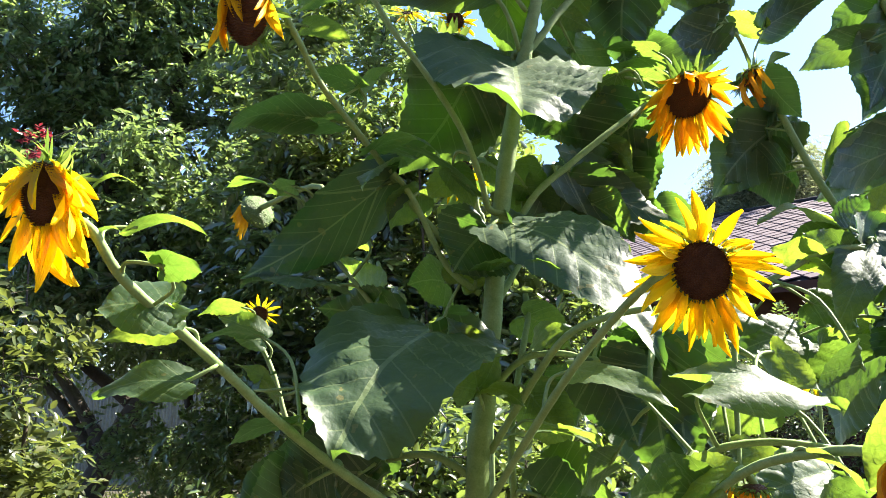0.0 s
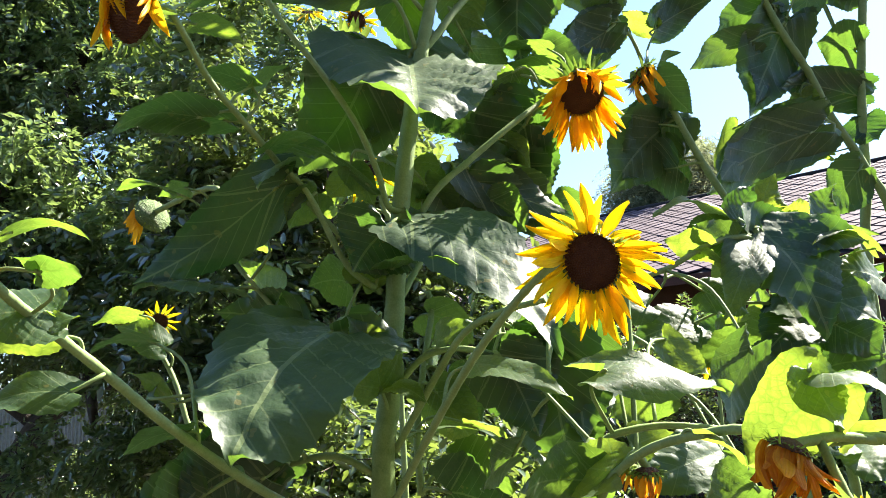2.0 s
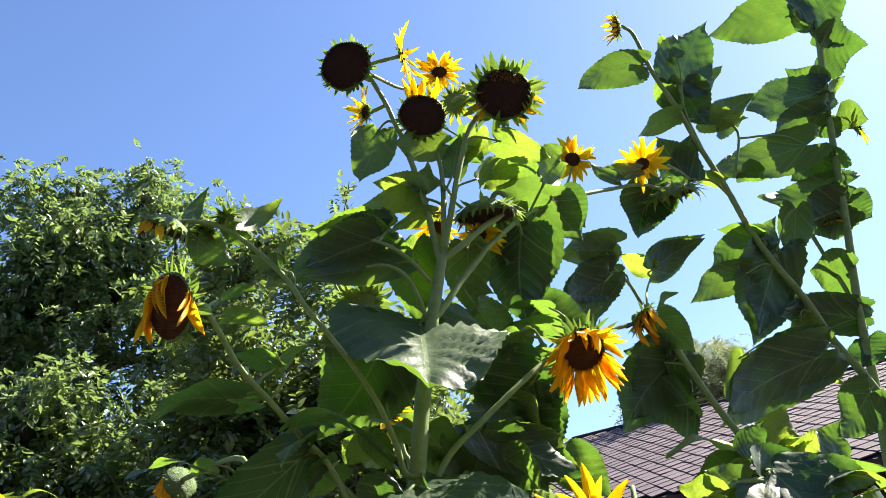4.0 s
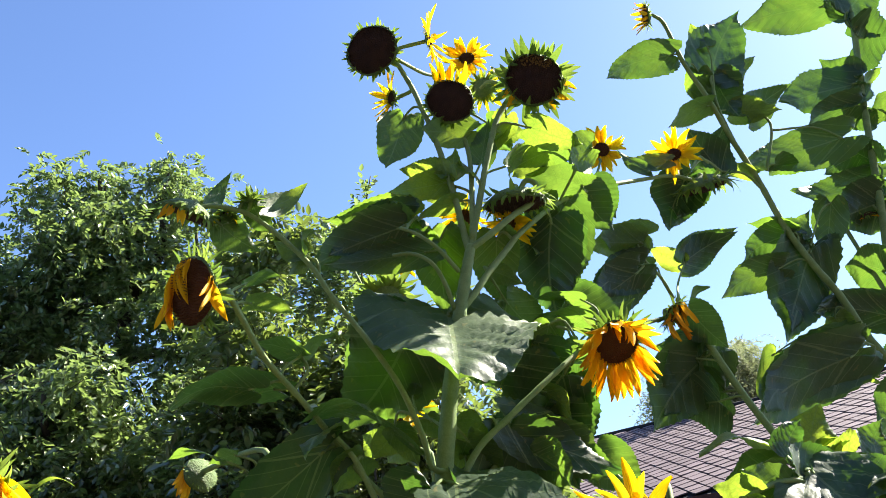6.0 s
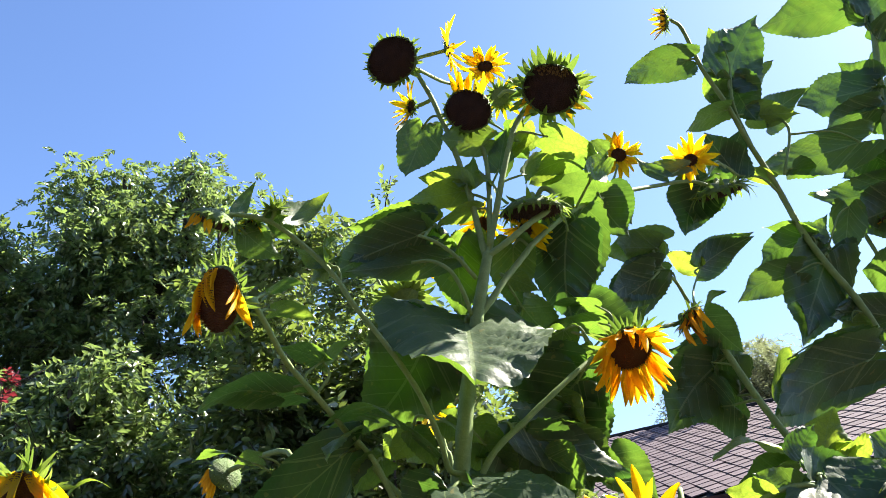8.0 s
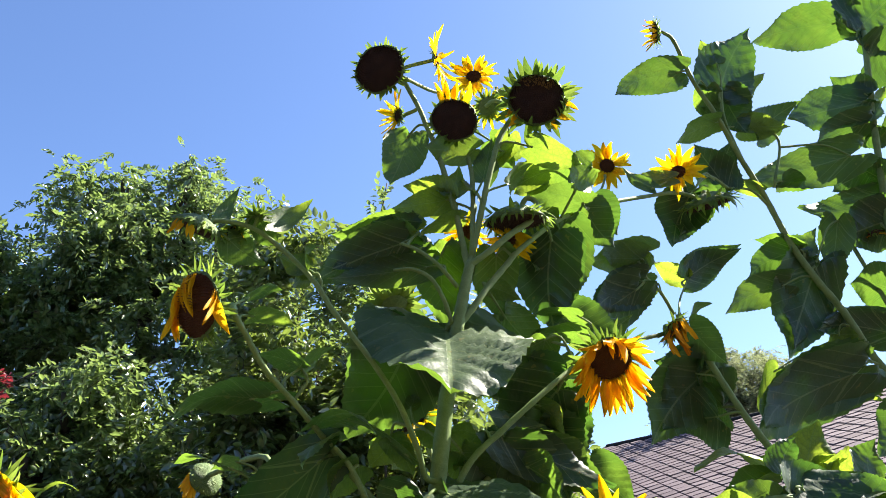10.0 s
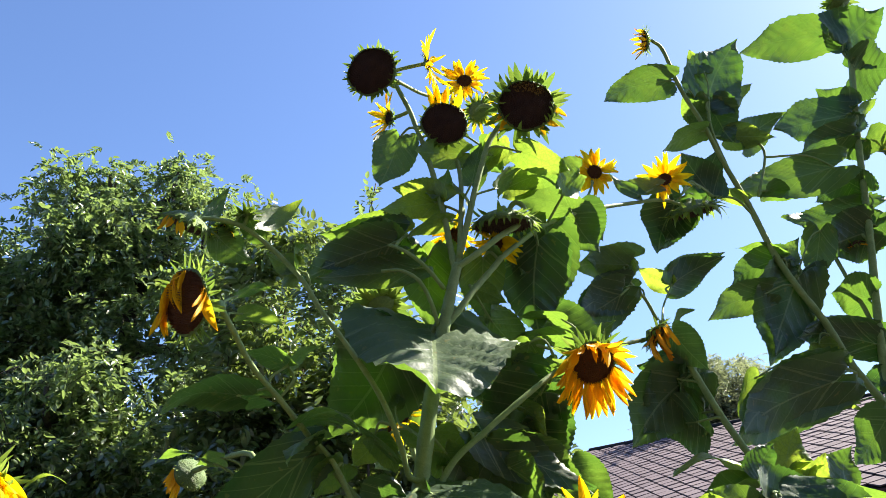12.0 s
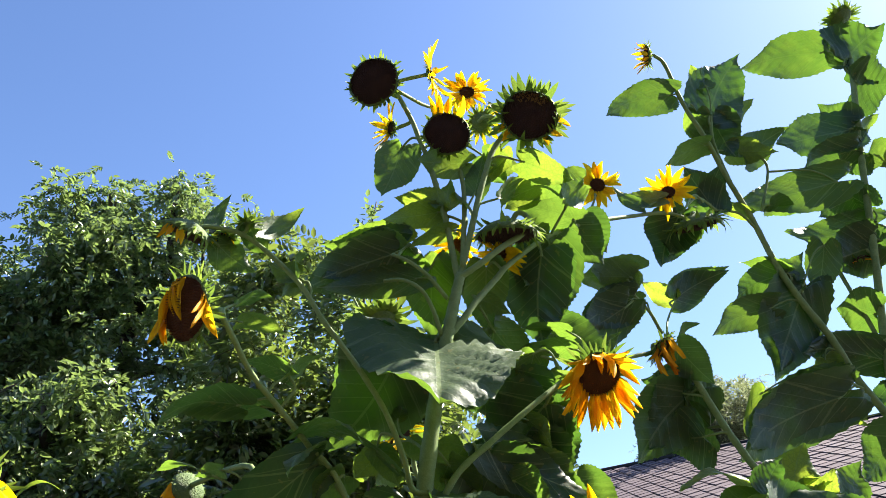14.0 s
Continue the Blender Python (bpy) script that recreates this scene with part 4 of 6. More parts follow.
limb(main_plant, [(0.075, 1.660, 1.701), (0.007, 1.640, 1.756), (-0.062, 1.620, 1.891), (-0.106, 1.600, 1.944)], 0.007, 0.005, "branch")
limb(main_plant, [(0.073, 1.660, 1.610), (-0.028, 1.680, 1.623), (-0.096, 1.680, 1.623), (-0.145, 1.700, 1.682), (-0.247, 1.740, 1.808)], 0.006, 0.005, "branch")
limb(main_plant, [(0.146, 1.750, 1.291), (0.143, 1.760, 1.428), (0.171, 1.780, 1.594), (0.186, 1.800, 1.668), (0.181, 1.800, 1.718)], 0.008, 0.006, "branch")
limb(main_plant, [(0.184, 1.705, 2.334), (0.138, 1.690, 2.388), (0.091, 1.690, 2.428), (0.049, 1.700, 2.453)], 0.0055, 0.004, "branch")
limb(main_plant, [(0.167, 1.700, 2.238), (0.148, 1.680, 2.293), (0.119, 1.670, 2.344), (0.075, 1.680, 2.374), (0.029, 1.700, 2.381)], 0.0055, 0.004, "branch")
head(main_plant, (0.430, 1.740, 2.905), (-0.05, -1, -0.12), 0.075, 6, 0.046, 0, 0.6, bract=1.15, worn=True, wilted=True, arc=((-60, 15), (200, 230)))
head(main_plant, (-0.006, 1.760, 3.031), (-0.35, -1, -0.2), 0.070, 0, 0.033, 0, 0, bract=0.62)
head(main_plant, (0.199, 1.760, 2.855), (0.05, -1, -0.1), 0.062, 10, 0.054, 20, -0.5, bract=0.55, arc=(60, 130))
head(main_plant, (0.282, 1.980, 3.163), (-0.1, -1, 0.1), 0.024, 30, 0.061, 12, 0, wide=1.4)
head(main_plant, (0.160, 1.840, 3.124), (0.96, -0.25, 0.1), 0.023, 16, 0.073, 20, 0)
head(main_plant, (0.044, 1.840, 2.926), (-0.8, -0.45, -0.15), 0.020, 11, 0.066, 25, 0, arc=(60, 260))
head(main_plant, (0.313, 1.900, 2.993), (0.4, 0.7, 0.3), 0.031, 12, 0.052, 10, 0.2, bract=1.0)
head(main_plant, (0.351, 1.790, 2.553), (0.05, 0.2, -1), 0.078, 0, 0.030, 0, 0, bract=0.8)
head(main_plant, (0.336, 1.860, 2.531), (0.05, -0.75, -0.6), 0.022, 22, 0.056, 20, 0.5, wide=1.4)
head(main_plant, (0.228, 1.920, 2.584), (-0.3, -0.75, -0.5), 0.022, 20, 0.057, 15, 0.5, wide=1.4)
head(main_plant, (-0.347, 1.360, 2.170), (-0.64, -0.72, -0.25), 0.063, 18, 0.078, 14, 4.2, bract=0.9, arc=((95, 200), (100, 190), (-12, 12)), narrow=0.8, wilted=True, inward=3, jitter=22)
head(main_plant, (-0.415, 1.550, 2.432), (-0.42, 0.22, -0.88), 0.056, 4, 0.046, -5, 2.2, bract=0.8, arc=(-40, 20), narrow=0.8, wilted=True)
head(main_plant, (-0.286, 1.570, 2.473), (-0.2, -0.2, 1), 0.014, 0, 0.014, 0, 0, bract=1.5)
head(main_plant, (-0.344, 1.600, 2.443), (-0.1, -0.6, -0.8), 0.017, 6, 0.028, 0, 0.6, bract=1.0)
head(main_plant, (-0.528, 1.060, 1.760), (-0.5, -0.85, -0.15), 0.043, 34, 0.083, -6, 1.15, bract=1.3, wide=1.5, jitter=24)
head(main_plant, (0.359, 1.130, 1.668), (0.08, -1, -0.05), 0.0415, 46, 0.074, 6, 0.50, bract=1.0, wide=1.0, jitter=26)
head(main_plant, (0.549, 1.760, 2.159), (0.12, -0.75, -0.62), 0.054, 44, 0.088, 24, 1.15, bract=1.35, wilted=True, inward=5, jitter=20)
head(main_plant, (0.899, 2.300, 2.417), (0.45, -0.3, -0.6), 0.036, 13, 0.074, 5, 3.0, bract=1.2, dry=True)
head(main_plant, (0.779, 2.380, 3.062), (-0.05, -1, -0.1), 0.027, 30, 0.066, 12, 0, wide=1.4)
head(main_plant, (1.025, 2.360, 3.021), (-0.35, -0.9, 0.05), 0.025, 28, 0.075, 15, 0.2, wide=1.4)
head(main_plant, (1.137, 2.420, 2.920), (0.25, 0.3, -0.95), 0.081, 0, 0.042, 0, 0, bract=1.0)
head(main_plant, (0.337, 2.000, 2.207), (0.15, -0.5, -0.85), 0.031, 22, 0.059, 15, 0.8, wide=1.3)
head(main_plant, (-0.461, 2.000, 1.947), (-0.62, 0.70, -0.30), 0.042, 9, 0.060, 5, 2.2, bract=0.22, arc=(-50, 30), wilted=True)
leaf(main_plant, (0.154, 1.720, 2.232), (0.145, 1.460, 2.003), 0.422, (0.12, -0.77, 0.60), 0.02, 0.26, 0.05, 1.0)
leaf(main_plant, (0.053, 1.720, 2.180), (-0.103, 1.860, 2.003), 0.263, (0.15, 0.88, 0.42), 0.1, 0.1, 0.06, pair=True)
leaf(main_plant, (-0.128, 1.620, 1.912), (-0.385, 1.550, 1.715), 0.143, (-0.3, 0.93, 0.1), 0.2, 0.25, 0.09)
leaf(main_plant, (-0.025, 1.550, 1.616), (-0.168, 1.300, 1.399), 0.361, (-0.25, -0.80, 0.535), 0.10, 0.06, 0.06, 0.6)
leaf(main_plant, (-0.108, 1.620, 1.950), (-0.152, 1.500, 1.878), 0.089, (0, 0.5, 0.8), 0.12, 0.15, 0.06)
leaf(main_plant, (-0.236, 1.680, 1.717), (-0.384, 1.550, 1.706), 0.148, (0, -0.25, 1), 0.08, 0.1, 0.06)
leaf(main_plant, (0.136, 1.600, 1.831), (0.360, 1.340, 1.546), 0.216, (0.2, -0.91, 0.37), 0.10, 0.12, 0.06, 0.3)
leaf(main_plant, (0.094, 1.620, 1.742), (0.246, 1.420, 1.686), 0.102, (0, -0.15, 1), 0.15, 0.2, 0.06)
leaf(main_plant, (0.218, 1.360, 1.539), (0.336, 1.200, 1.479), 0.072, (0.11, -0.89, 0.44), 0.1, 0.15, 0.06)
leaf(main_plant, (-0.262, 1.420, 2.205), (-0.199, 1.500, 2.252), 0.051, (0, 0.5, 0.8), 0.12, 0.15, 0.06)
leaf(main_plant, (-0.252, 1.430, 2.170), (-0.173, 1.500, 2.166), 0.058, (0, 0.5, 0.8), 0.12, 0.15, 0.06)
leaf(main_plant, (-0.163, 1.520, 2.086), (-0.266, 1.500, 2.109), 0.063, (0, 0.5, 0.8), 0.12, 0.15, 0.06)
leaf(main_plant, (-0.161, 1.520, 2.087), (-0.095, 1.560, 2.146), 0.042, (0, 0.5, 0.8), 0.12, 0.15, 0.06)
leaf(main_plant, (-0.256, 1.500, 2.018), (-0.390, 1.420, 1.967), 0.095, (0, 0.5, 0.75), 0.15, 0.15, 0.06)
leaf(main_plant, (-0.142, 1.580, 1.976), (-0.005, 1.480, 1.936), 0.048, (0, 0.12, 1), 0.2, 0.15, 0.06)
leaf(main_plant, (-0.255, 1.570, 2.452), (-0.164, 1.620, 2.538), 0.059, (0.1, 0.95, 0.25), 0.12, 0.15, 0.06)
leaf(main_plant, (-0.374, 1.570, 2.459), (-0.337, 1.600, 2.566), 0.039, (-0.35, 0.9, 0.2), 0.12, 0.15, 0.06)
leaf(main_plant, (-0.283, 1.580, 2.469), (-0.239, 1.600, 2.402), 0.068, (-0.49, 0.86, 0.17), 0.12, 0.15, 0.06)
leaf(main_plant, (-0.351, 1.580, 2.418), (-0.270, 1.620, 2.368), 0.090, (-0.49, 0.86, 0.16), 0.12, 0.15, 0.06)
leaf(main_plant, (-0.165, 1.580, 2.338), (-0.238, 1.600, 2.383), 0.064, (-0.46, 0.88, 0.13), 0.12, 0.15, 0.06)
leaf(main_plant, (-0.165, 1.580, 2.331), (-0.151, 1.640, 2.426), 0.062, (0, 0.5, 0.8), 0.12, 0.15, 0.06)
leaf(main_plant, (-0.158, 1.580, 2.323), (-0.207, 1.620, 2.299), 0.053, (0, -0.9, 0.35), 0.12, 0.15, 0.06)
leaf(main_plant, (0.050, 1.740, 2.472), (-0.171, 1.700, 2.353), 0.148, (0.15, 0.88, 0.42), 0.1, 0.15, 0.06, pair=True)
leaf(main_plant, (0.055, 1.750, 2.483), (-0.141, 1.800, 2.534), 0.124, (0.15, 0.88, 0.42), 0.1, 0.15, 0.06, pair=True)
leaf(main_plant, (0.114, 1.740, 2.405), (-0.132, 1.680, 2.355), 0.084, (-0.39, 0.92, 0.09), 0.15, 0.15, 0.06)
leaf(main_plant, (0.073, 1.800, 2.832), (0.018, 1.740, 2.641), 0.124, (0.05, 0.75, 0.5), 0.05, 0.15, 0.06)
leaf(main_plant, (0.255, 1.800, 2.784), (0.113, 1.700, 2.729), 0.093, (-0.41, 0.9, 0.17), 0.15, 0.15, 0.06)
leaf(main_plant, (0.270, 1.780, 2.675), (0.304, 1.800, 2.821), 0.075, (0.15, 0.9, 0.3), 0.05, 0.15, 0.06)
leaf(main_plant, (0.353, 1.800, 2.828), (0.311, 1.820, 2.730), 0.080, (0.35, 0.8, 0.4), 0.12, 0.15, 0.06)
leaf(main_plant, (0.403, 1.760, 2.765), (0.531, 1.720, 2.684), 0.097, (0.1, 0.62, 0.6), 0.12, 0.15, 0.06)
leaf(main_plant, (0.567, 1.780, 2.705), (0.495, 1.720, 2.626), 0.123, (0.1, 0.6, 0.6), 0.12, 0.15, 0.06)
leaf(main_plant, (0.341, 1.780, 2.662), (0.420, 1.820, 2.748), 0.078, (0, 0.5, 0.8), 0.12, 0.15, 0.06)
leaf(main_plant, (0.331, 1.800, 2.777), (0.427, 1.860, 2.800), 0.074, (0, 0.5, 0.8), 0.12, 0.15, 0.06)
leaf(main_plant, (0.513, 1.820, 2.738), (0.366, 1.850, 2.693), 0.080, (0.39, 0.66, 0.64), 0.12, 0.15, 0.06)
leaf(main_plant, (0.181, 1.760, 2.600), (0.057, 1.780, 2.663), 0.122, (0.15, 0.7, 0.6), 0.12, 0.15, 0.06)
leaf(main_plant, (0.180, 1.750, 2.621), (0.208, 1.820, 2.745), 0.085, (0.15, 0.8, 0.5), 0.12, 0.15, 0.06)
leaf(main_plant, (0.171, 1.760, 2.606), (0.024, 1.720, 2.561), 0.077, (-0.4, 0.91, 0.13), 0.12, 0.15, 0.06)
leaf(main_plant, (0.243, 1.750, 2.620), (0.189, 1.850, 2.703), 0.068, (0, 0.5, 0.8), 0.12, 0.15, 0.06)
leaf(main_plant, (0.575, 1.950, 2.687), (0.393, 1.850, 2.671), 0.114, (0, 0.6, 0.7), 0.1, 0.15, 0.06)
leaf(main_plant, (0.203, 1.750, 2.545), (0.093, 1.720, 2.481), 0.058, (0, 0.5, 0.8), 0.12, 0.15, 0.06)
leaf(main_plant, (0.600, 2.050, 2.723), (0.691, 2.100, 2.611), 0.148, (0.15, 0.88, 0.42), 0.1, 0.15, 0.06, pair=True)
leaf(main_plant, (0.492, 1.950, 2.633), (0.408, 1.900, 2.455), 0.137, (-0.05, 0.8, 0.4), 0.12, 0.15, 0.06)
leaf(main_plant, (0.567, 2.000, 2.639), (0.486, 2.100, 2.597), 0.119, (0.15, 0.8, 0.4), 0.12, 0.15, 0.06)
leaf(main_plant, (0.461, 1.900, 2.552), (0.443, 1.880, 2.268), 0.215, (0.15, 0.88, 0.42), 0.08, 0.15, 0.06, pair=True)
leaf(main_plant, (0.149, 1.760, 2.447), (0.161, 1.850, 2.268), 0.130, (0.15, 0.88, 0.42), 0.08, 0.15, 0.06, pair=True)
leaf(main_plant, (0.294, 1.800, 2.461), (0.302, 1.850, 2.288), 0.127, (0.15, 0.95, 0.0), 0.12, 0.15, 0.06)
leaf(main_plant, (0.271, 1.780, 2.365), (0.355, 1.820, 2.340), 0.059, (0.2, 0.8, 0.5), 0.12, 0.15, 0.06)
leaf(main_plant, (0.799, 2.200, 2.616), (0.607, 2.100, 2.566), 0.116, (0.15, 0.88, 0.42), 0.12, 0.15, 0.06, pair=True)
leaf(main_plant, (0.801, 2.200, 2.600), (0.793, 2.200, 2.684), 0.052, (0.15, 0.7, 0.5), 0.12, 0.15, 0.06)
leaf(main_plant, (0.768, 2.200, 2.514), (0.574, 2.100, 2.384), 0.155, (0.15, 0.88, 0.42), 0.12, 0.15, 0.06, pair=True)
leaf(main_plant, (0.850, 2.300, 2.573), (0.733, 2.250, 2.468), 0.089, (0.15, 0.7, 0.6), 0.12, 0.15, 0.06)
leaf(main_plant, (0.503, 1.850, 2.304), (0.392, 1.900, 2.332), 0.054, (0, 0.5, 0.8), 0.12, 0.15, 0.06)
leaf(main_plant, (0.506, 1.850, 2.257), (0.365, 1.900, 2.261), 0.075, (0, 0.5, 0.8), 0.12, 0.15, 0.06)
leaf(main_plant, (0.402, 1.800, 2.227), (0.375, 1.820, 2.117), 0.088, (-0.2, 0.98, -0.08), 0.12, 0.15, 0.06)
leaf(main_plant, (0.971, 2.350, 2.433), (1.069, 2.350, 2.311), 0.126, (0.35, 0.8, 0.4), 0.12, 0.15, 0.06)
leaf(main_plant, (0.266, 1.720, 1.978), (0.515, 1.720, 1.853), 0.139, (-0.2, 0.97, -0.1), 0.14, 0.15, 0.06)
leaf(main_plant, (0.265, 1.740, 1.939), (0.363, 1.800, 1.774), 0.213, (0.1, 0.97, 0.1), 0.1, 0.15, 0.06)
leaf(main_plant, (0.214, 1.720, 1.978), (0.147, 1.800, 1.921), 0.113, (0.05, 0.7, 0.5), 0.12, 0.15, 0.06)
leaf(main_plant, (0.350, 1.800, 1.960), (0.485, 1.850, 1.854), 0.158, (0.25, 0.7, 0.6), 0.12, 0.15, 0.06)
leaf(main_plant, (0.177, 1.720, 1.940), (0.249, 1.780, 1.828), 0.111, (0.25, 0.7, 0.6), 0.12, 0.15, 0.06)
leaf(main_plant, (-0.050, 1.630, 1.899), (-0.108, 1.650, 1.827), 0.092, (0, 0.5, 0.8), 0.12, 0.15, 0.06)
leaf(main_plant, (0.036, 1.660, 1.724), (0.078, 1.700, 1.825), 0.093, (0.15, 0.8, 0.4), 0.12, 0.15, 0.06)
leaf(main_plant, (0.007, 1.700, 1.729), (-0.077, 1.750, 1.730), 0.119, (0.29, 0.84, 0.46), 0.12, 0.15, 0.06)
leaf(main_plant, (-0.096, 1.680, 1.628), (-0.269, 1.750, 1.682), 0.178, (0.25, 0.86, 0.44), 0.12, 0.15, 0.06)
leaf(main_plant, (-0.145, 1.700, 1.682), (-0.228, 1.780, 1.803), 0.121, (0.25, 0.85, 0.47), 0.12, 0.15, 0.06)
leaf(main_plant, (-0.164, 1.750, 1.835), (-0.269, 1.800, 1.870), 0.087, (0.24, 0.83, 0.5), 0.12, 0.15, 0.06)
leaf(main_plant, (0.019, 1.660, 1.961), (0.067, 1.700, 1.886), 0.071, (0, 0.5, 0.8), 0.12, 0.15, 0.06)
leaf(main_plant, (0.054, 1.660, 1.925), (-0.108, 1.620, 2.003), 0.042, (0, 0.1, 1), 0.12, 0.15, 0.06)
leaf(main_plant, (-0.215, 1.550, 2.028), (-0.395, 1.460, 1.979), 0.078, (0, 0.55, 0.75), 0.12, 0.15, 0.06)
leaf(main_plant, (0.078, 1.620, 1.509), (0.147, 1.500, 1.479), 0.064, (0.18, -0.91, 0.38), 0.12, 0.15, 0.06)
leaf(main_plant, (0.066, 1.600, 1.509), (0.006, 1.550, 1.645), 0.130, (-0.1, -0.7, 0.6), 0.12, 0.15, 0.06)
leaf(main_plant, (0.143, 1.700, 1.420), (0.314, 1.620, 1.387), 0.053, (0, 0.1, 1), 0.12, 0.15, 0.06)
leaf(main_plant, (0.246, 1.700, 1.431), (0.330, 1.700, 1.387), 0.059, (0, 0.3, 1), 0.12, 0.15, 0.06)
leaf(main_plant, (0.281, 1.500, 1.559), (0.335, 1.450, 1.413), 0.155, (0.15, 0.88, 0.42), 0.12, 0.15, 0.06, pair=True)
leaf(main_plant, (0.347, 1.600, 1.650), (0.423, 1.500, 1.538), 0.121, (0.1, -0.6, 0.7), 0.12, 0.15, 0.06)
leaf(main_plant, (0.170, 1.600, 1.584), (0.274, 1.700, 1.636), 0.091, (0.15, 0.8, 0.5), 0.12, 0.15, 0.06)
leaf(main_plant, (0.180, 1.800, 1.668), (0.277, 1.800, 1.595), 0.112, (0.15, 0.8, 0.5), 0.12, 0.15, 0.06)
leaf(main_plant, (-0.155, 1.620, 1.355), (-0.360, 1.500, 1.299), 0.251, (0.15, 0.88, 0.42), 0.12, 0.15, 0.06, pair=True)
leaf(main_plant, (-0.140, 1.700, 1.365), (-0.237, 1.600, 1.321), 0.171, (0.15, 0.88, 0.42), 0.12, 0.15, 0.06, pair=True)
leaf(main_plant, (-0.248, 1.360, 1.454), (-0.349, 1.360, 1.416), 0.053, (0, 0.5, 0.8), 0.12, 0.15, 0.06)
leaf(main_plant, (-0.376, 1.120, 1.620), (-0.465, 1.100, 1.612), 0.110, (0.74, -0.45, 0.51), 0.05, -0.05, 0.05, 0.8)
leaf(main_plant, (-0.398, 1.120, 1.597), (-0.334, 1.120, 1.614), 0.049, (0.72, -0.46, 0.52), 0.05, 0.15, 0.06)
leaf(main_plant, (-0.380, 1.160, 1.593), (-0.471, 1.140, 1.572), 0.051, (0.1, 0.89, 0.45), 0.12, 0.15, 0.06)
leaf(main_plant, (-0.362, 1.180, 1.518), (-0.490, 1.170, 1.496), 0.069, (0.71, -0.44, 0.55), 0.08, 0.15, 0.06)
leaf(main_plant, (-0.420, 1.100, 1.724), (-0.325, 1.120, 1.716), 0.028, (0, 0.3, 0.9), 0.2, 0.15, 0.06)
leaf(main_plant, (-0.360, 1.040, 1.662), (-0.304, 1.030, 1.652), 0.050, (0.1, 0.6, 0.6), 0.12, 0.15, 0.06)
leaf(main_plant, (-0.360, 1.040, 1.662), (-0.386, 1.030, 1.679), 0.023, (0, 0.5, 0.8), 0.12, 0.15, 0.06)
leaf(main_plant, (-0.466, 1.060, 1.767), (-0.413, 1.080, 1.779), 0.011, (0, 0.3, 1), 0.3, 0.15, 0.06)
leaf(main_plant, (-0.453, 1.060, 1.710), (-0.417, 1.050, 1.707), 0.013, (0, 0.1, 1), 0.2, 0.15, 0.06)
leaf(main_plant, (-0.337, 1.500, 1.607), (-0.439, 1.500, 1.594), 0.053, (0, 0.3, 1), 0.12, 0.15, 0.06)
leaf(main_plant, (-0.297, 1.500, 1.498), (-0.376, 1.500, 1.554), 0.063, (0, 0.5, 0.8), 0.12, 0.15, 0.06)
leaf(main_plant, (-0.338, 1.500, 1.508), (-0.309, 1.550, 1.540), 0.043, (0, 0.5, 0.8), 0.12, 0.15, 0.06)
leaf(main_plant, (-0.343, 1.600, 1.909), (-0.455, 1.660, 1.919), 0.047, (0, 0.2, 1), 0.12, 0.15, 0.06)
leaf(main_plant, (-0.302, 1.620, 1.914), (-0.367, 1.660, 1.907), 0.047, (0.15, 0.7, 0.6), 0.12, 0.15, 0.06)
leaf(main_plant, (0.311, 1.850, 2.307), (0.427, 1.900, 2.191), 0.121, (0.1, 0.98, -0.05), 0.12, 0.15, 0.06)
leaf(main_plant, (0.319, 1.850, 2.185), (0.233, 1.900, 2.112), 0.146, (0.37, 0.76, 0.54), 0.12, 0.15, 0.06)
leaf(main_plant, (0.420, 1.800, 2.096), (0.265, 1.850, 1.959), 0.225, (0.15, 0.88, 0.42), 0.12, 0.15, 0.06, pair=True)
leaf(main_plant, (0.349, 1.800, 1.996), (0.536, 1.800, 1.847), 0.125, (-0.2, 0.97, -0.1), 0.12, 0.15, 0.06)
leaf(main_plant, (0.361, 1.820, 2.005), (0.435, 1.850, 1.842), 0.239, (0.15, 0.88, 0.42), 0.12, 0.15, 0.06, pair=True)
leaf(main_plant, (0.286, 1.780, 1.945), (0.213, 1.750, 1.816), 0.174, (0.15, 0.88, 0.42), 0.12, 0.15, 0.06, pair=True)
leaf(main_plant, (0.410, 1.900, 1.966), (0.341, 1.950, 1.893), 0.132, (0.4, 0.78, 0.48), 0.12, 0.15, 0.06)
leaf(main_plant, (0.502, 1.900, 1.933), (0.602, 1.900, 1.823), 0.137, (0.15, 0.88, 0.42), 0.12, 0.15, 0.06)
leaf(main_plant, (0.088, 1.600, 1.821), (0.019, 1.600, 1.735), 0.194, (0.15, 0.88, 0.42), 0.12, 0.15, 0.06)
leaf(main_plant, (0.499, 1.850, 2.094), (0.443, 1.900, 2.198), 0.103, (0.42, 0.74, 0.53), 0.12, 0.15, 0.06)
leaf(main_plant, (0.306, 1.850, 2.842), (0.366, 1.850, 2.748), 0.097, (0.36, 0.66, 0.66), 0.12, 0.15, 0.06)
leaf(main_plant, (0.446, 1.850, 2.747), (0.361, 1.850, 2.666), 0.096, (0.38, 0.67, 0.64), 0.12, 0.15, 0.06)
leaf(main_plant, (0.279, 1.850, 1.854), (0.388, 1.900, 1.730), 0.158, (0.4, 0.8, 0.45), 0.12, 0.15, 0.06)
leaf(main_plant, (0.043, 1.750, 1.616), (-0.028, 1.750, 1.498), 0.156, (0.15, 0.88, 0.42), 0.12, 0.15, 0.06, pair=True)
leaf(main_plant, (0.184, 1.750, 1.498), (0.264, 1.750, 1.383), 0.133, (0.15, 0.88, 0.42), 0.12, 0.15, 0.06, pair=True)
leaf(main_plant, (0.332, 1.650, 1.564), (0.392, 1.600, 1.435), 0.137, (0.15, 0.88, 0.42), 0.12, 0.15, 0.06, pair=True)
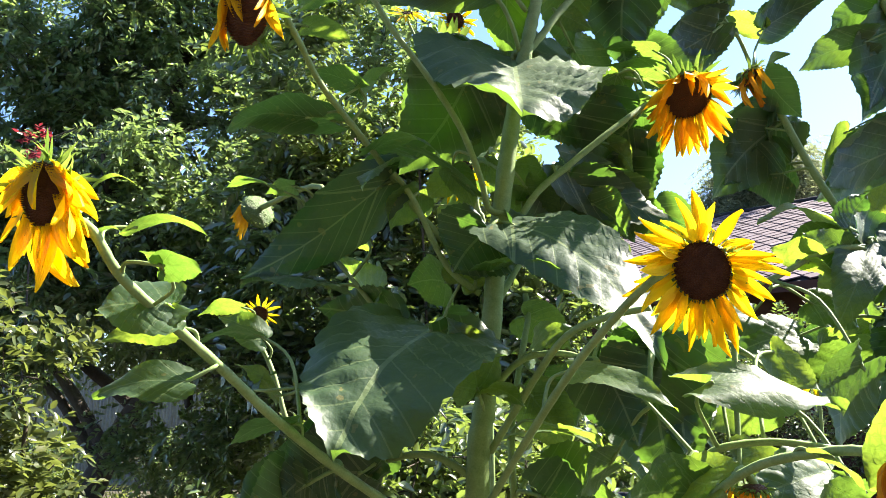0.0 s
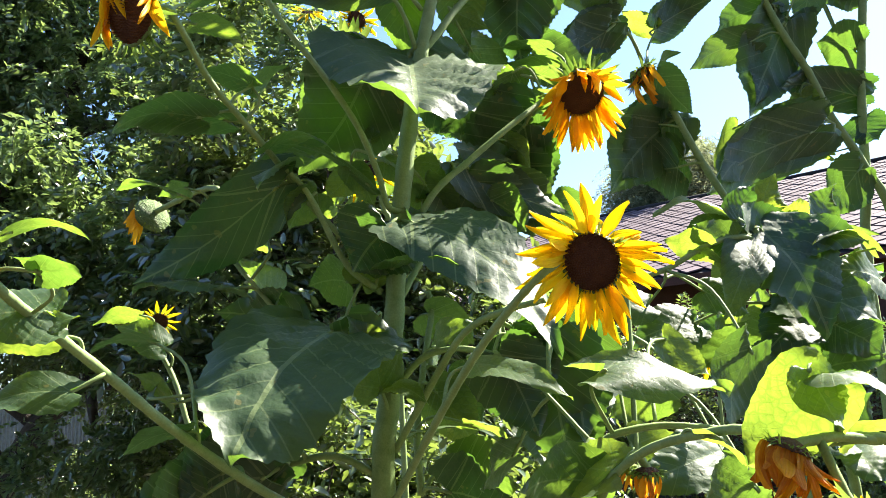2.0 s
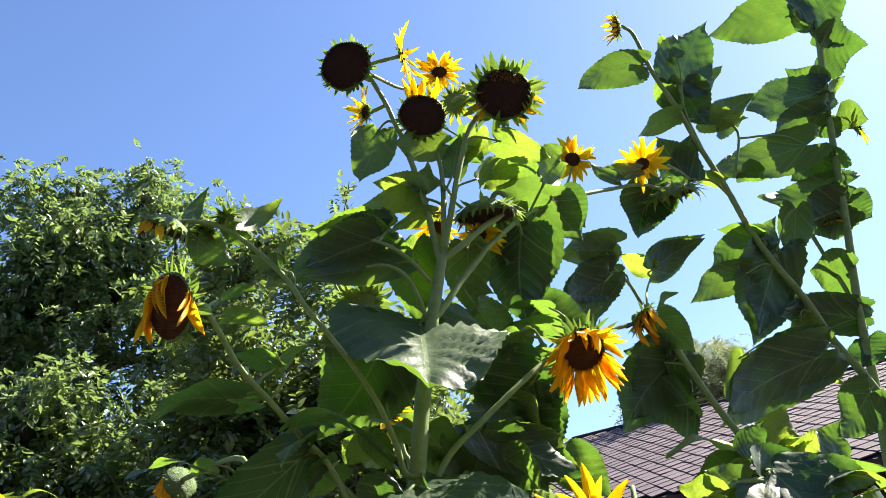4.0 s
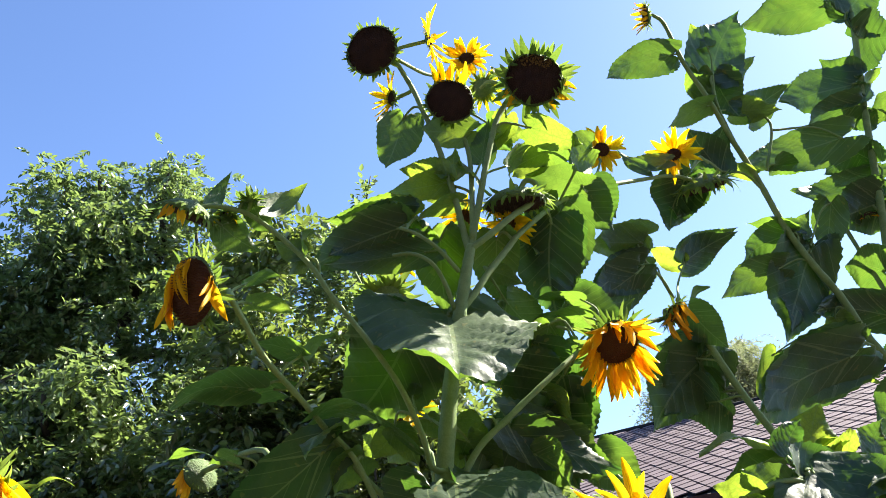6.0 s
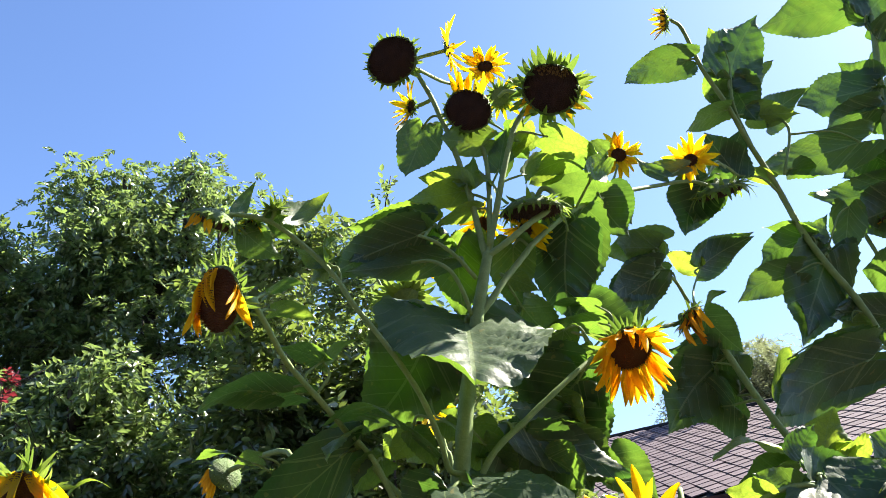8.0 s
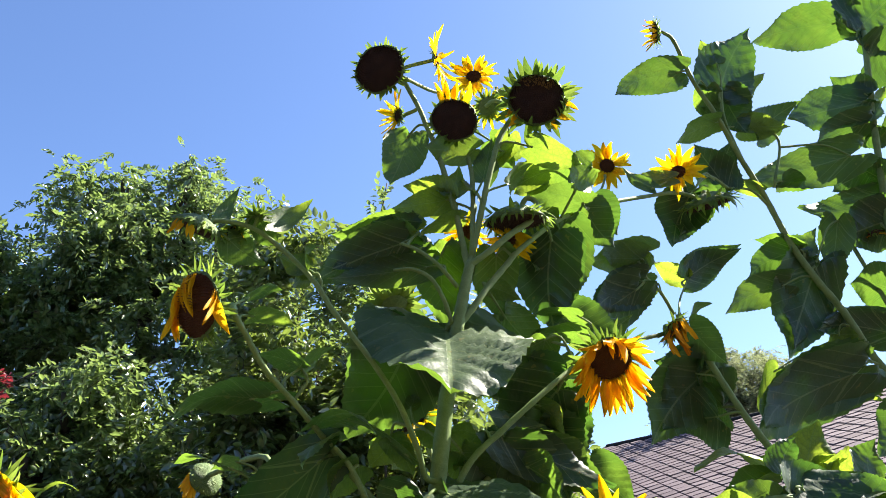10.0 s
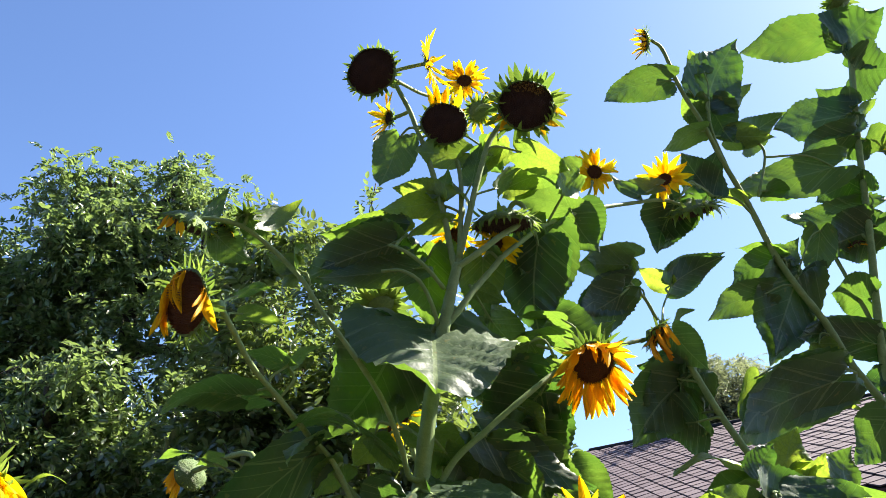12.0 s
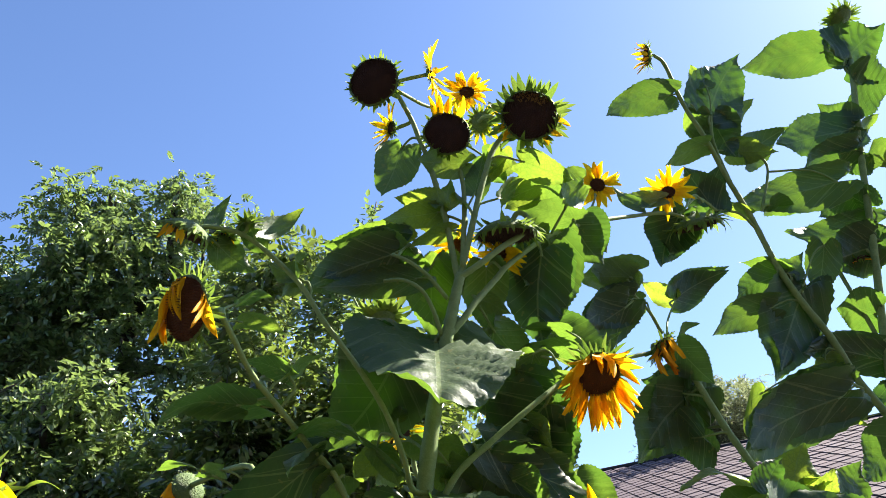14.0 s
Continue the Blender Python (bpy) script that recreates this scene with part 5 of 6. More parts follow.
leaf(main_plant, (0.395, 1.600, 1.498), (0.459, 1.550, 1.367), 0.168, (0.15, 0.88, 0.42), 0.12, 0.15, 0.06, pair=True)
leaf(main_plant, (0.198, 1.700, 1.299), (0.311, 1.600, 1.270), 0.185, (0.15, 0.88, 0.42), 0.12, 0.15, 0.06, pair=True)
leaf(main_plant, (-0.242, 1.500, 1.342), (-0.318, 1.450, 1.283), 0.166, (0.15, 0.88, 0.42), 0.12, 0.15, 0.06, pair=True)
leaf(main_plant, (0.022, 1.750, 1.978), (-0.034, 1.700, 1.910), 0.069, (0.3, 0.81, 0.51), 0.12, 0.15, 0.06)
leaf(main_plant, (0.093, 1.750, 2.000), (0.134, 1.750, 1.947), 0.059, (0.33, 0.79, 0.51), 0.12, 0.15, 0.06)
leaf(main_plant, (0.373, 1.800, 2.060), (0.424, 1.780, 1.986), 0.070, (0.41, 0.76, 0.51), 0.12, 0.15, 0.06)
leaf(main_plant, (0.324, 1.750, 1.908), (0.392, 1.720, 1.831), 0.121, (0.4, 0.78, 0.47), 0.12, 0.15, 0.06)
leaf(main_plant, (-0.154, 1.700, 2.011), (-0.053, 1.660, 1.984), 0.039, (0, 0.5, 0.8), 0.12, 0.15, 0.06)
leaf(main_plant, (0.063, 1.800, 2.063), (0.074, 1.800, 2.117), 0.039, (0.31, 0.78, 0.54), 0.12, 0.15, 0.06)
leaf(main_plant, (0.172, 1.750, 1.910), (0.196, 1.780, 1.957), 0.038, (0.35, 0.79, 0.5), 0.12, 0.15, 0.06)
leaf(main_plant, (0.477, 1.850, 2.191), (0.436, 1.850, 2.144), 0.053, (0.41, 0.74, 0.53), 0.12, 0.15, 0.06)
leaf(main_plant, (0.240, 1.950, 2.217), (0.342, 1.980, 2.101), 0.137, (0.15, 0.88, 0.42), 0.12, 0.15, 0.06, pair=True)
leaf(main_plant, (0.492, 1.950, 2.341), (0.641, 1.950, 2.274), 0.141, (0.15, 0.88, 0.42), 0.12, 0.15, 0.06)
leaf(main_plant, (0.581, 2.000, 2.275), (0.686, 2.000, 2.357), 0.097, (-0.14, 0.98, -0.1), 0.12, 0.15, 0.06)

thin_plant = sunflower((0.000, 0.000, 0.000), "thin-stemmed sunflower with a withered orange head")
limb(thin_plant, [(0.954, 2.400, 2.501), (0.979, 2.400, 2.451), (1.036, 2.400, 2.323), (1.097, 2.400, 2.188), (1.152, 2.400, 2.086), (1.246, 2.400, 1.925), (1.329, 2.400, 1.743)], 0.0095, 0.013, "stem", True)
limb(thin_plant, [(0.957, 2.400, 2.497), (1.003, 2.500, 2.590), (1.078, 2.600, 2.706)], 0.004, 0.003, "branch")
leaf(thin_plant, (1.020, 2.420, 2.307), (0.804, 2.400, 2.073), 0.246, (0.15, 0.88, 0.42), 0.06, 0.15, 0.06, pair=True)
leaf(thin_plant, (0.991, 2.420, 2.302), (0.881, 2.500, 2.376), 0.176, (0.15, 0.88, 0.42), 0.12, 0.15, 0.06, pair=True)
leaf(thin_plant, (1.034, 2.420, 2.161), (0.917, 2.500, 2.146), 0.213, (0.15, 0.88, 0.42), 0.12, 0.15, 0.06, pair=True)
leaf(thin_plant, (1.077, 2.600, 2.710), (1.295, 2.600, 2.827), 0.136, (0.15, 0.88, 0.42), 0.12, 0.15, 0.06, pair=True)
leaf(thin_plant, (1.078, 2.620, 2.721), (0.977, 2.650, 2.802), 0.096, (0.15, 0.8, 0.4), 0.12, 0.15, 0.06, sunlit=True)
leaf(thin_plant, (1.000, 2.420, 2.487), (1.089, 2.450, 2.559), 0.072, (0, 0.5, 0.8), 0.12, 0.15, 0.06)
leaf(thin_plant, (1.321, 2.500, 1.994), (1.387, 2.500, 2.154), 0.188, (0.2, 0.95, 0.3), 0.03, 0.15, 0.06, sunlit=True)
leaf(thin_plant, (1.318, 2.500, 1.998), (1.101, 2.450, 2.009), 0.071, (0, 0.5, 0.8), 0.12, 0.15, 0.06)
leaf(thin_plant, (1.330, 2.500, 1.994), (1.461, 2.500, 2.032), 0.074, (0, 0.6, 0.7), 0.12, 0.15, 0.06, sunlit=True)
leaf(thin_plant, (1.395, 2.500, 1.989), (1.536, 2.500, 2.031), 0.145, (0, 0.6, 0.6), 0.12, 0.15, 0.06, sunlit=True)
leaf(thin_plant, (1.125, 2.400, 1.945), (0.959, 2.300, 1.885), 0.130, (0.15, 0.8, 0.4), 0.12, 0.15, 0.06)
leaf(thin_plant, (1.153, 2.400, 1.995), (0.857, 2.200, 1.967), 0.109, (0, -0.3, 0.9), 0.12, 0.15, 0.06)
leaf(thin_plant, (1.147, 2.400, 1.942), (0.982, 2.300, 1.859), 0.107, (0, 0.5, 0.8), 0.12, 0.15, 0.06)
leaf(thin_plant, (1.190, 2.400, 1.857), (1.082, 2.400, 1.757), 0.128, (0, -0.9, 0.35), 0.12, 0.15, 0.06)

right_plant = sunflower((0.000, 0.000, 0.000), "leggy sunflower with a half-open bud and big backlit leaves")
limb(right_plant, [(1.157, 2.600, 3.836), (1.203, 2.620, 3.805), (1.263, 2.650, 3.627), (1.357, 2.700, 3.476), (1.438, 2.750, 3.313), (1.526, 2.800, 3.166), (1.610, 2.840, 2.963), (1.692, 2.860, 2.806), (1.786, 2.880, 2.661), (1.869, 2.900, 2.483), (1.990, 2.920, 2.293), (2.106, 2.950, 2.007)], 0.007, 0.019, "stem", True)
limb(right_plant, [(1.409, 2.720, 3.634), (1.395, 2.720, 3.476), (1.452, 2.760, 3.306)], 0.006, 0.007, "branch")
limb(right_plant, [(1.565, 2.850, 3.682), (1.586, 2.840, 3.540), (1.668, 2.840, 3.438), (1.589, 2.820, 3.203)], 0.005, 0.006, "branch")
limb(right_plant, [(1.365, 2.750, 3.166), (1.471, 2.780, 3.168), (1.544, 2.810, 3.112)], 0.004, 0.006, "branch")
head(right_plant, (1.123, 2.600, 3.836), (-1.0, 0.12, -0.05), 0.042, 14, 0.052, 72, 0, bract=1.1, wilted=True)
leaf(right_plant, (1.207, 2.640, 3.660), (0.902, 2.580, 3.508), 0.161, (0.05, 0.7, 0.6), 0.08, 0.15, 0.06)
leaf(right_plant, (1.409, 2.720, 3.634), (1.607, 2.750, 3.975), 0.295, (-0.05, 0.85, 0.3), 0.05, 0.15, 0.06)
leaf(right_plant, (1.412, 2.720, 3.769), (1.372, 2.740, 3.908), 0.107, (-0.05, 0.8, 0.3), 0.12, 0.15, 0.06)
leaf(right_plant, (1.426, 2.740, 3.619), (1.499, 2.760, 3.431), 0.206, (0.15, 0.9, 0.3), 0.12, 0.15, 0.06)
leaf(right_plant, (1.339, 2.700, 3.620), (1.367, 2.750, 3.467), 0.127, (0.15, 0.9, 0.3), 0.12, 0.15, 0.06)
leaf(right_plant, (1.596, 2.850, 3.713), (1.692, 2.860, 3.813), 0.094, (0, 0.5, 0.8), 0.12, 0.15, 0.06)
leaf(right_plant, (1.363, 2.720, 3.476), (1.297, 2.720, 3.547), 0.076, (0, 0.5, 0.8), 0.12, 0.15, 0.06)
leaf(right_plant, (1.348, 2.700, 3.448), (1.150, 2.660, 3.322), 0.122, (0, 0.5, 0.8), 0.12, 0.15, 0.06)
leaf(right_plant, (1.575, 2.840, 3.482), (1.818, 2.860, 3.659), 0.163, (0.15, 0.8, 0.5), 0.12, 0.15, 0.06)
leaf(right_plant, (1.499, 2.800, 3.485), (1.711, 2.800, 3.485), 0.131, (0.15, 0.7, 0.6), 0.12, 0.15, 0.06)
leaf(right_plant, (1.949, 2.820, 3.349), (1.458, 2.780, 3.213), 0.202, (0.0, 0.97, 0.05), 0.12, 0.15, 0.06)
leaf(right_plant, (1.364, 2.760, 3.166), (1.236, 2.700, 3.346), 0.175, (0.05, 0.85, 0.4), 0.12, 0.15, 0.06)
leaf(right_plant, (1.350, 2.760, 3.198), (1.415, 2.720, 3.378), 0.138, (0.05, 0.85, 0.4), 0.12, 0.15, 0.06)
leaf(right_plant, (1.086, 2.450, 2.974), (0.995, 2.450, 2.774), 0.193, (0.15, 0.88, 0.42), 0.12, 0.15, 0.06, pair=True)
leaf(right_plant, (0.907, 2.300, 2.924), (0.806, 2.300, 3.011), 0.068, (-0.2, 0.98, 0.03), 0.12, 0.15, 0.06)
leaf(right_plant, (0.990, 2.340, 2.987), (0.841, 2.320, 2.995), 0.074, (-0.19, 0.98, 0.02), 0.12, 0.15, 0.06)
leaf(right_plant, (1.523, 2.800, 3.176), (1.364, 2.760, 3.171), 0.074, (0, 0.5, 0.8), 0.12, 0.15, 0.06)
leaf(right_plant, (1.644, 2.850, 2.926), (1.412, 2.840, 2.809), 0.163, (0.45, 0.7, 0.5), 0.12, 0.15, 0.06)
leaf(right_plant, (1.648, 2.850, 2.934), (1.457, 2.840, 2.972), 0.089, (0, 0.5, 0.8), 0.12, 0.15, 0.06)
leaf(right_plant, (1.553, 2.850, 2.775), (1.277, 2.800, 2.640), 0.142, (0.52, 0.66, 0.54), 0.12, 0.15, 0.06)
leaf(right_plant, (1.705, 2.860, 2.851), (1.484, 2.800, 2.450), 0.298, (0.15, 0.88, 0.42), 0.06, 0.15, 0.06, pair=True)
leaf(right_plant, (1.682, 2.860, 2.927), (1.767, 2.900, 3.050), 0.102, (0.05, 0.99, -0.16), 0.12, 0.15, 0.06)
leaf(right_plant, (1.631, 2.820, 3.230), (1.801, 2.900, 3.232), 0.120, (0, 0.5, 0.8), 0.12, 0.15, 0.06)
leaf(right_plant, (1.856, 2.880, 3.071), (1.766, 2.880, 2.834), 0.144, (0.55, 0.62, 0.56), 0.12, 0.15, 0.06)
leaf(right_plant, (1.721, 2.800, 2.392), (1.217, 2.620, 2.123), 0.261, (0.15, 0.88, 0.42), 0.12, 0.15, 0.06, pair=True)
leaf(right_plant, (1.742, 2.880, 2.572), (1.817, 2.900, 2.461), 0.114, (0.15, 0.8, 0.4), 0.12, 0.15, 0.06)
leaf(right_plant, (1.428, 2.800, 2.415), (1.325, 2.750, 2.203), 0.113, (-0.15, 0.8, 0.3), 0.12, 0.15, 0.06)
leaf(right_plant, (1.833, 2.900, 2.336), (1.639, 2.900, 2.373), 0.049, (0, 0.5, 0.8), 0.12, 0.15, 0.06)
leaf(right_plant, (1.950, 2.900, 2.267), (1.796, 2.900, 2.100), 0.207, (0.15, 0.9, 0.3), 0.12, 0.15, 0.06)

edge_plant = sunflower((0.000, 0.000, 0.000), "tall sunflower with large serrated leaves against the sky")
limb(edge_plant, [(2.233, 2.900, 4.075), (2.206, 2.900, 3.909), (2.154, 2.920, 3.516), (2.102, 2.940, 3.045), (2.045, 2.960, 2.594), (2.029, 2.980, 2.229), (2.005, 3.000, 1.934)], 0.012, 0.022, "stem", True)
limb(edge_plant, [(1.925, 3.000, 3.131), (1.976, 3.000, 2.967), (2.038, 2.980, 2.712), (2.069, 2.980, 2.552)], 0.008, 0.01, "branch")
leaf(edge_plant, (2.274, 3.150, 4.334), (1.788, 3.100, 4.175), 0.258, (0.05, 0.7, 0.7), 0.08, 0.15, 0.06)
leaf(edge_plant, (2.191, 2.880, 4.059), (2.415, 2.860, 4.267), 0.375, (0.25, 0.7, 0.5), 0.12, 0.15, 0.06)
leaf(edge_plant, (2.201, 2.900, 4.058), (2.170, 2.900, 4.282), 0.186, (-0.15, 0.7, 0.4), 0.12, 0.15, 0.06)
leaf(edge_plant, (2.221, 2.900, 3.935), (2.449, 2.900, 3.943), 0.294, (0.25, 0.7, 0.6), 0.12, 0.15, 0.06)
leaf(edge_plant, (2.137, 2.900, 3.680), (1.728, 2.840, 3.549), 0.252, (0.02, 1.0, -0.03), 0.1, 0.15, 0.06)
leaf(edge_plant, (2.151, 2.900, 3.717), (2.020, 2.920, 3.827), 0.170, (0.05, 0.8, 0.5), 0.12, 0.15, 0.06)
leaf(edge_plant, (2.114, 2.900, 3.564), (1.825, 2.860, 3.421), 0.167, (0.55, 0.58, 0.61), 0.12, 0.15, 0.06)
leaf(edge_plant, (2.202, 2.920, 3.685), (2.307, 2.920, 3.779), 0.089, (0, 0.5, 0.8), 0.12, 0.15, 0.06)
leaf(edge_plant, (2.176, 2.920, 3.562), (2.060, 2.940, 3.499), 0.201, (0.15, 0.9, 0.3), 0.12, 0.15, 0.06)
leaf(edge_plant, (2.194, 2.920, 3.546), (2.348, 2.920, 3.531), 0.175, (0, 0.5, 0.8), 0.12, 0.15, 0.06)
leaf(edge_plant, (2.157, 2.940, 3.209), (1.709, 2.900, 3.147), 0.189, (-0.1, 0.97, 0.0), 0.1, 0.15, 0.06)
leaf(edge_plant, (2.116, 2.940, 3.352), (1.897, 2.940, 3.239), 0.138, (0.15, 0.8, 0.5), 0.12, 0.15, 0.06)
leaf(edge_plant, (2.140, 2.940, 3.294), (1.981, 2.940, 3.382), 0.168, (0.56, 0.58, 0.59), 0.12, 0.15, 0.06)
leaf(edge_plant, (2.116, 2.940, 3.099), (1.874, 2.900, 3.001), 0.241, (0.15, 0.88, 0.42), 0.12, 0.15, 0.06, pair=True)
leaf(edge_plant, (2.148, 2.940, 3.126), (2.227, 2.940, 3.044), 0.194, (0.15, 0.8, 0.4), 0.12, 0.15, 0.06)
leaf(edge_plant, (2.048, 2.960, 2.792), (1.885, 2.960, 2.820), 0.211, (0.57, 0.62, 0.53), 0.12, 0.15, 0.06)
leaf(edge_plant, (2.032, 2.960, 2.498), (2.050, 2.900, 2.388), 0.180, (0.15, 0.8, 0.4), 0.12, 0.15, 0.06)
leaf(edge_plant, (2.022, 2.960, 2.594), (1.614, 2.800, 2.570), 0.174, (0.15, 0.88, 0.42), 0.12, 0.15, 0.06, pair=True)
limb(edge_plant, [(2.233, 2.900, 4.075), (2.250, 2.920, 4.220), (2.278, 2.950, 4.340)], 0.010, 0.008, "branch")
head(edge_plant, (2.278, 2.950, 4.390), (-0.25, 0.3, 0.9), 0.062, 0, 0.03, 0, 0, bract=1.25)
head(edge_plant, (2.062, 3.000, 3.060), (0.2, 0.3, -0.9), 0.049, 8, 0.049, 0, 0.5, dry=True)
head(edge_plant, (2.344, 3.000, 3.551), (0.6, -0.6, 0), 0.042, 12, 0.072, 10, 0)

shaded_plant = sunflower((0.000, 0.000, 0.000), "bushy sunflower with broad shaded blue-green leaves")
limb(shaded_plant, [(1.025, 1.950, 1.866), (1.059, 1.950, 1.764), (1.090, 1.950, 1.650), (1.135, 1.950, 1.537), (1.173, 1.950, 1.371), (1.207, 1.950, 1.184)], 0.008, 0.014, "stem", True)
limb(shaded_plant, [(0.647, 1.900, 1.738), (0.761, 1.900, 1.763), (0.890, 1.920, 1.827), (1.003, 1.940, 1.842), (1.053, 1.950, 1.778)], 0.006, 0.008, "branch")
leaf(shaded_plant, (1.010, 1.940, 1.842), (0.874, 1.850, 1.633), 0.131, (-0.15, -0.86, 0.48), 0.12, 0.15, 0.06)
leaf(shaded_plant, (1.040, 1.950, 1.865), (1.097, 1.800, 1.583), 0.267, (-0.15, -0.86, 0.48), 0.08, 0.15, 0.06)
leaf(shaded_plant, (1.080, 1.950, 1.821), (1.257, 1.850, 1.813), 0.169, (-0.15, -0.86, 0.48), 0.12, 0.15, 0.06)
leaf(shaded_plant, (1.082, 1.950, 1.706), (1.235, 1.800, 1.605), 0.196, (-0.15, -0.86, 0.48), 0.12, 0.15, 0.06)
leaf(shaded_plant, (1.121, 1.950, 1.537), (0.865, 1.850, 1.477), 0.161, (-0.15, -0.86, 0.48), 0.12, 0.15, 0.06)
leaf(shaded_plant, (1.139, 1.950, 1.509), (1.258, 1.850, 1.528), 0.169, (-0.15, -0.86, 0.48), 0.12, 0.15, 0.06)
leaf(shaded_plant, (1.004, 1.940, 1.850), (1.207, 2.000, 1.888), 0.156, (-0.40, 0.91, 0.0), 0.12, 0.15, 0.06)
leaf(shaded_plant, (0.954, 1.930, 1.841), (0.842, 1.900, 1.873), 0.103, (-0.40, 0.91, 0.0), 0.12, 0.15, 0.06)
leaf(shaded_plant, (0.874, 1.920, 1.820), (0.767, 1.900, 1.832), 0.086, (0.15, 0.7, 0.6), 0.12, 0.15, 0.06)
leaf(shaded_plant, (0.859, 1.920, 1.806), (0.927, 1.920, 1.762), 0.058, (0, 0.3, 0.9), 0.12, 0.15, 0.06)
leaf(shaded_plant, (1.045, 1.950, 1.779), (0.978, 1.920, 1.705), 0.060, (0.15, 0.8, 0.4), 0.12, 0.15, 0.06)
leaf(shaded_plant, (1.107, 2.200, 1.948), (1.168, 2.200, 2.046), 0.138, (-0.40, 0.91, 0.0), 0.12, 0.15, 0.06)
leaf(shaded_plant, (1.298, 2.100, 1.907), (1.345, 2.100, 2.018), 0.138, (-0.40, 0.91, 0.0), 0.12, 0.15, 0.06)
leaf(shaded_plant, (1.199, 2.100, 1.893), (1.390, 2.000, 1.854), 0.077, (0.15, 0.7, 0.6), 0.12, 0.15, 0.06)
leaf(shaded_plant, (1.302, 1.900, 1.801), (1.112, 1.850, 1.807), 0.061, (0, -0.2, 1), 0.2, 0.15, 0.06)
leaf(shaded_plant, (1.173, 1.950, 1.371), (0.908, 1.800, 1.351), 0.176, (-0.15, -0.86, 0.48), 0.12, 0.15, 0.06)
leaf(shaded_plant, (1.195, 1.950, 1.317), (1.186, 1.800, 1.253), 0.183, (-0.15, -0.86, 0.48), 0.12, 0.15, 0.06)
leaf(shaded_plant, (1.113, 1.950, 1.593), (0.780, 2.000, 1.551), 0.135, (-0.40, 0.91, 0.0), 0.12, 0.15, 0.06)
head(shaded_plant, (0.522, 1.500, 1.354), (0, 0.2, -1), 0.022, 10, 0.044, 0, 1.2, bract=1.2, dry=True)
leaf(shaded_plant, (0.474, 1.750, 1.574), (0.464, 1.650, 1.367), 0.181, (0.05, -0.88, 0.48), 0.12, 0.15, 0.06)
leaf(shaded_plant, (0.426, 1.700, 1.491), (0.417, 1.600, 1.288), 0.187, (-0.40, 0.91, 0.0), 0.12, 0.15, 0.06)
leaf(shaded_plant, (0.862, 2.000, 1.640), (0.681, 2.000, 1.582), 0.147, (-0.15, -0.86, 0.48), 0.12, 0.15, 0.06)
leaf(shaded_plant, (0.856, 1.700, 1.559), (0.777, 1.650, 1.387), 0.153, (-0.40, 0.91, 0.0), 0.12, 0.15, 0.06)
leaf(shaded_plant, (0.684, 1.500, 1.367), (0.491, 1.450, 1.311), 0.142, (-0.15, -0.86, 0.48), 0.12, 0.15, 0.06)
leaf(shaded_plant, (0.514, 1.500, 1.384), (0.636, 1.450, 1.323), 0.119, (-0.40, 0.91, 0.0), 0.12, 0.15, 0.06)
leaf(shaded_plant, (0.694, 1.400, 1.316), (0.568, 1.350, 1.265), 0.125, (-0.40, 0.91, 0.0), 0.12, 0.15, 0.06)
leaf(shaded_plant, (1.174, 1.900, 1.615), (1.260, 1.850, 1.541), 0.168, (-0.15, -0.86, 0.48), 0.12, 0.15, 0.06)
leaf(shaded_plant, (1.149, 1.950, 1.648), (0.979, 1.900, 1.540), 0.180, (-0.15, -0.86, 0.48), 0.12, 0.15, 0.06)
leaf(shaded_plant, (1.086, 1.700, 1.455), (0.990, 1.650, 1.344), 0.161, (-0.40, 0.91, 0.0), 0.12, 0.15, 0.06)
leaf(shaded_plant, (0.699, 1.800, 1.482), (0.566, 1.800, 1.426), 0.117, (-0.40, 0.91, 0.0), 0.12, 0.15, 0.06)
leaf(shaded_plant, (0.749, 2.000, 1.693), (0.616, 2.000, 1.668), 0.102, (0.06, -0.88, 0.48), 0.12, 0.15, 0.06)
leaf(shaded_plant, (0.899, 2.000, 1.717), (1.012, 2.000, 1.657), 0.122, (-0.15, -0.86, 0.48), 0.12, 0.15, 0.06)
leaf(shaded_plant, (1.340, 1.950, 1.729), (1.177, 1.900, 1.754), 0.142, (-0.15, -0.86, 0.48), 0.12, 0.15, 0.06)
leaf(shaded_plant, (1.319, 2.000, 1.677), (1.392, 2.000, 1.779), 0.116, (-0.40, 0.91, 0.0), 0.12, 0.15, 0.06)

near_plant = sunflower((0.000, 0.000, 0.000), "low sunflower branch with a bright backlit leaf and a wilted head")
limb(near_plant, [(0.373, 1.250, 1.314), (0.387, 1.200, 1.366), (0.432, 1.150, 1.407), (0.494, 1.100, 1.426), (0.527, 1.050, 1.430), (0.582, 1.000, 1.416), (0.637, 0.970, 1.418), (0.679, 0.970, 1.400), (0.758, 1.000, 1.285)], 0.006, 0.008, "stem", True)
limb(near_plant, [(0.652, 0.970, 1.414), (0.590, 0.950, 1.423), (0.545, 0.935, 1.421), (0.512, 0.920, 1.419)], 0.006, 0.006, "branch")
limb(near_plant, [(0.393, 1.300, 1.401), (0.422, 1.270, 1.422), (0.488, 1.250, 1.431), (0.555, 1.200, 1.424)], 0.006, 0.005, "branch")
leaf(near_plant, (0.395, 1.240, 1.517), (0.597, 1.240, 1.480), 0.102, (0.32, -0.6, 0.73), 0.06, -0.1, 0.12, 0.5)
leaf(near_plant, (0.571, 0.950, 1.483), (0.483, 0.970, 1.394), 0.113, (0.65, 0.8, 0.35), 0.05, 0.05, 0.05, 0.85, True)
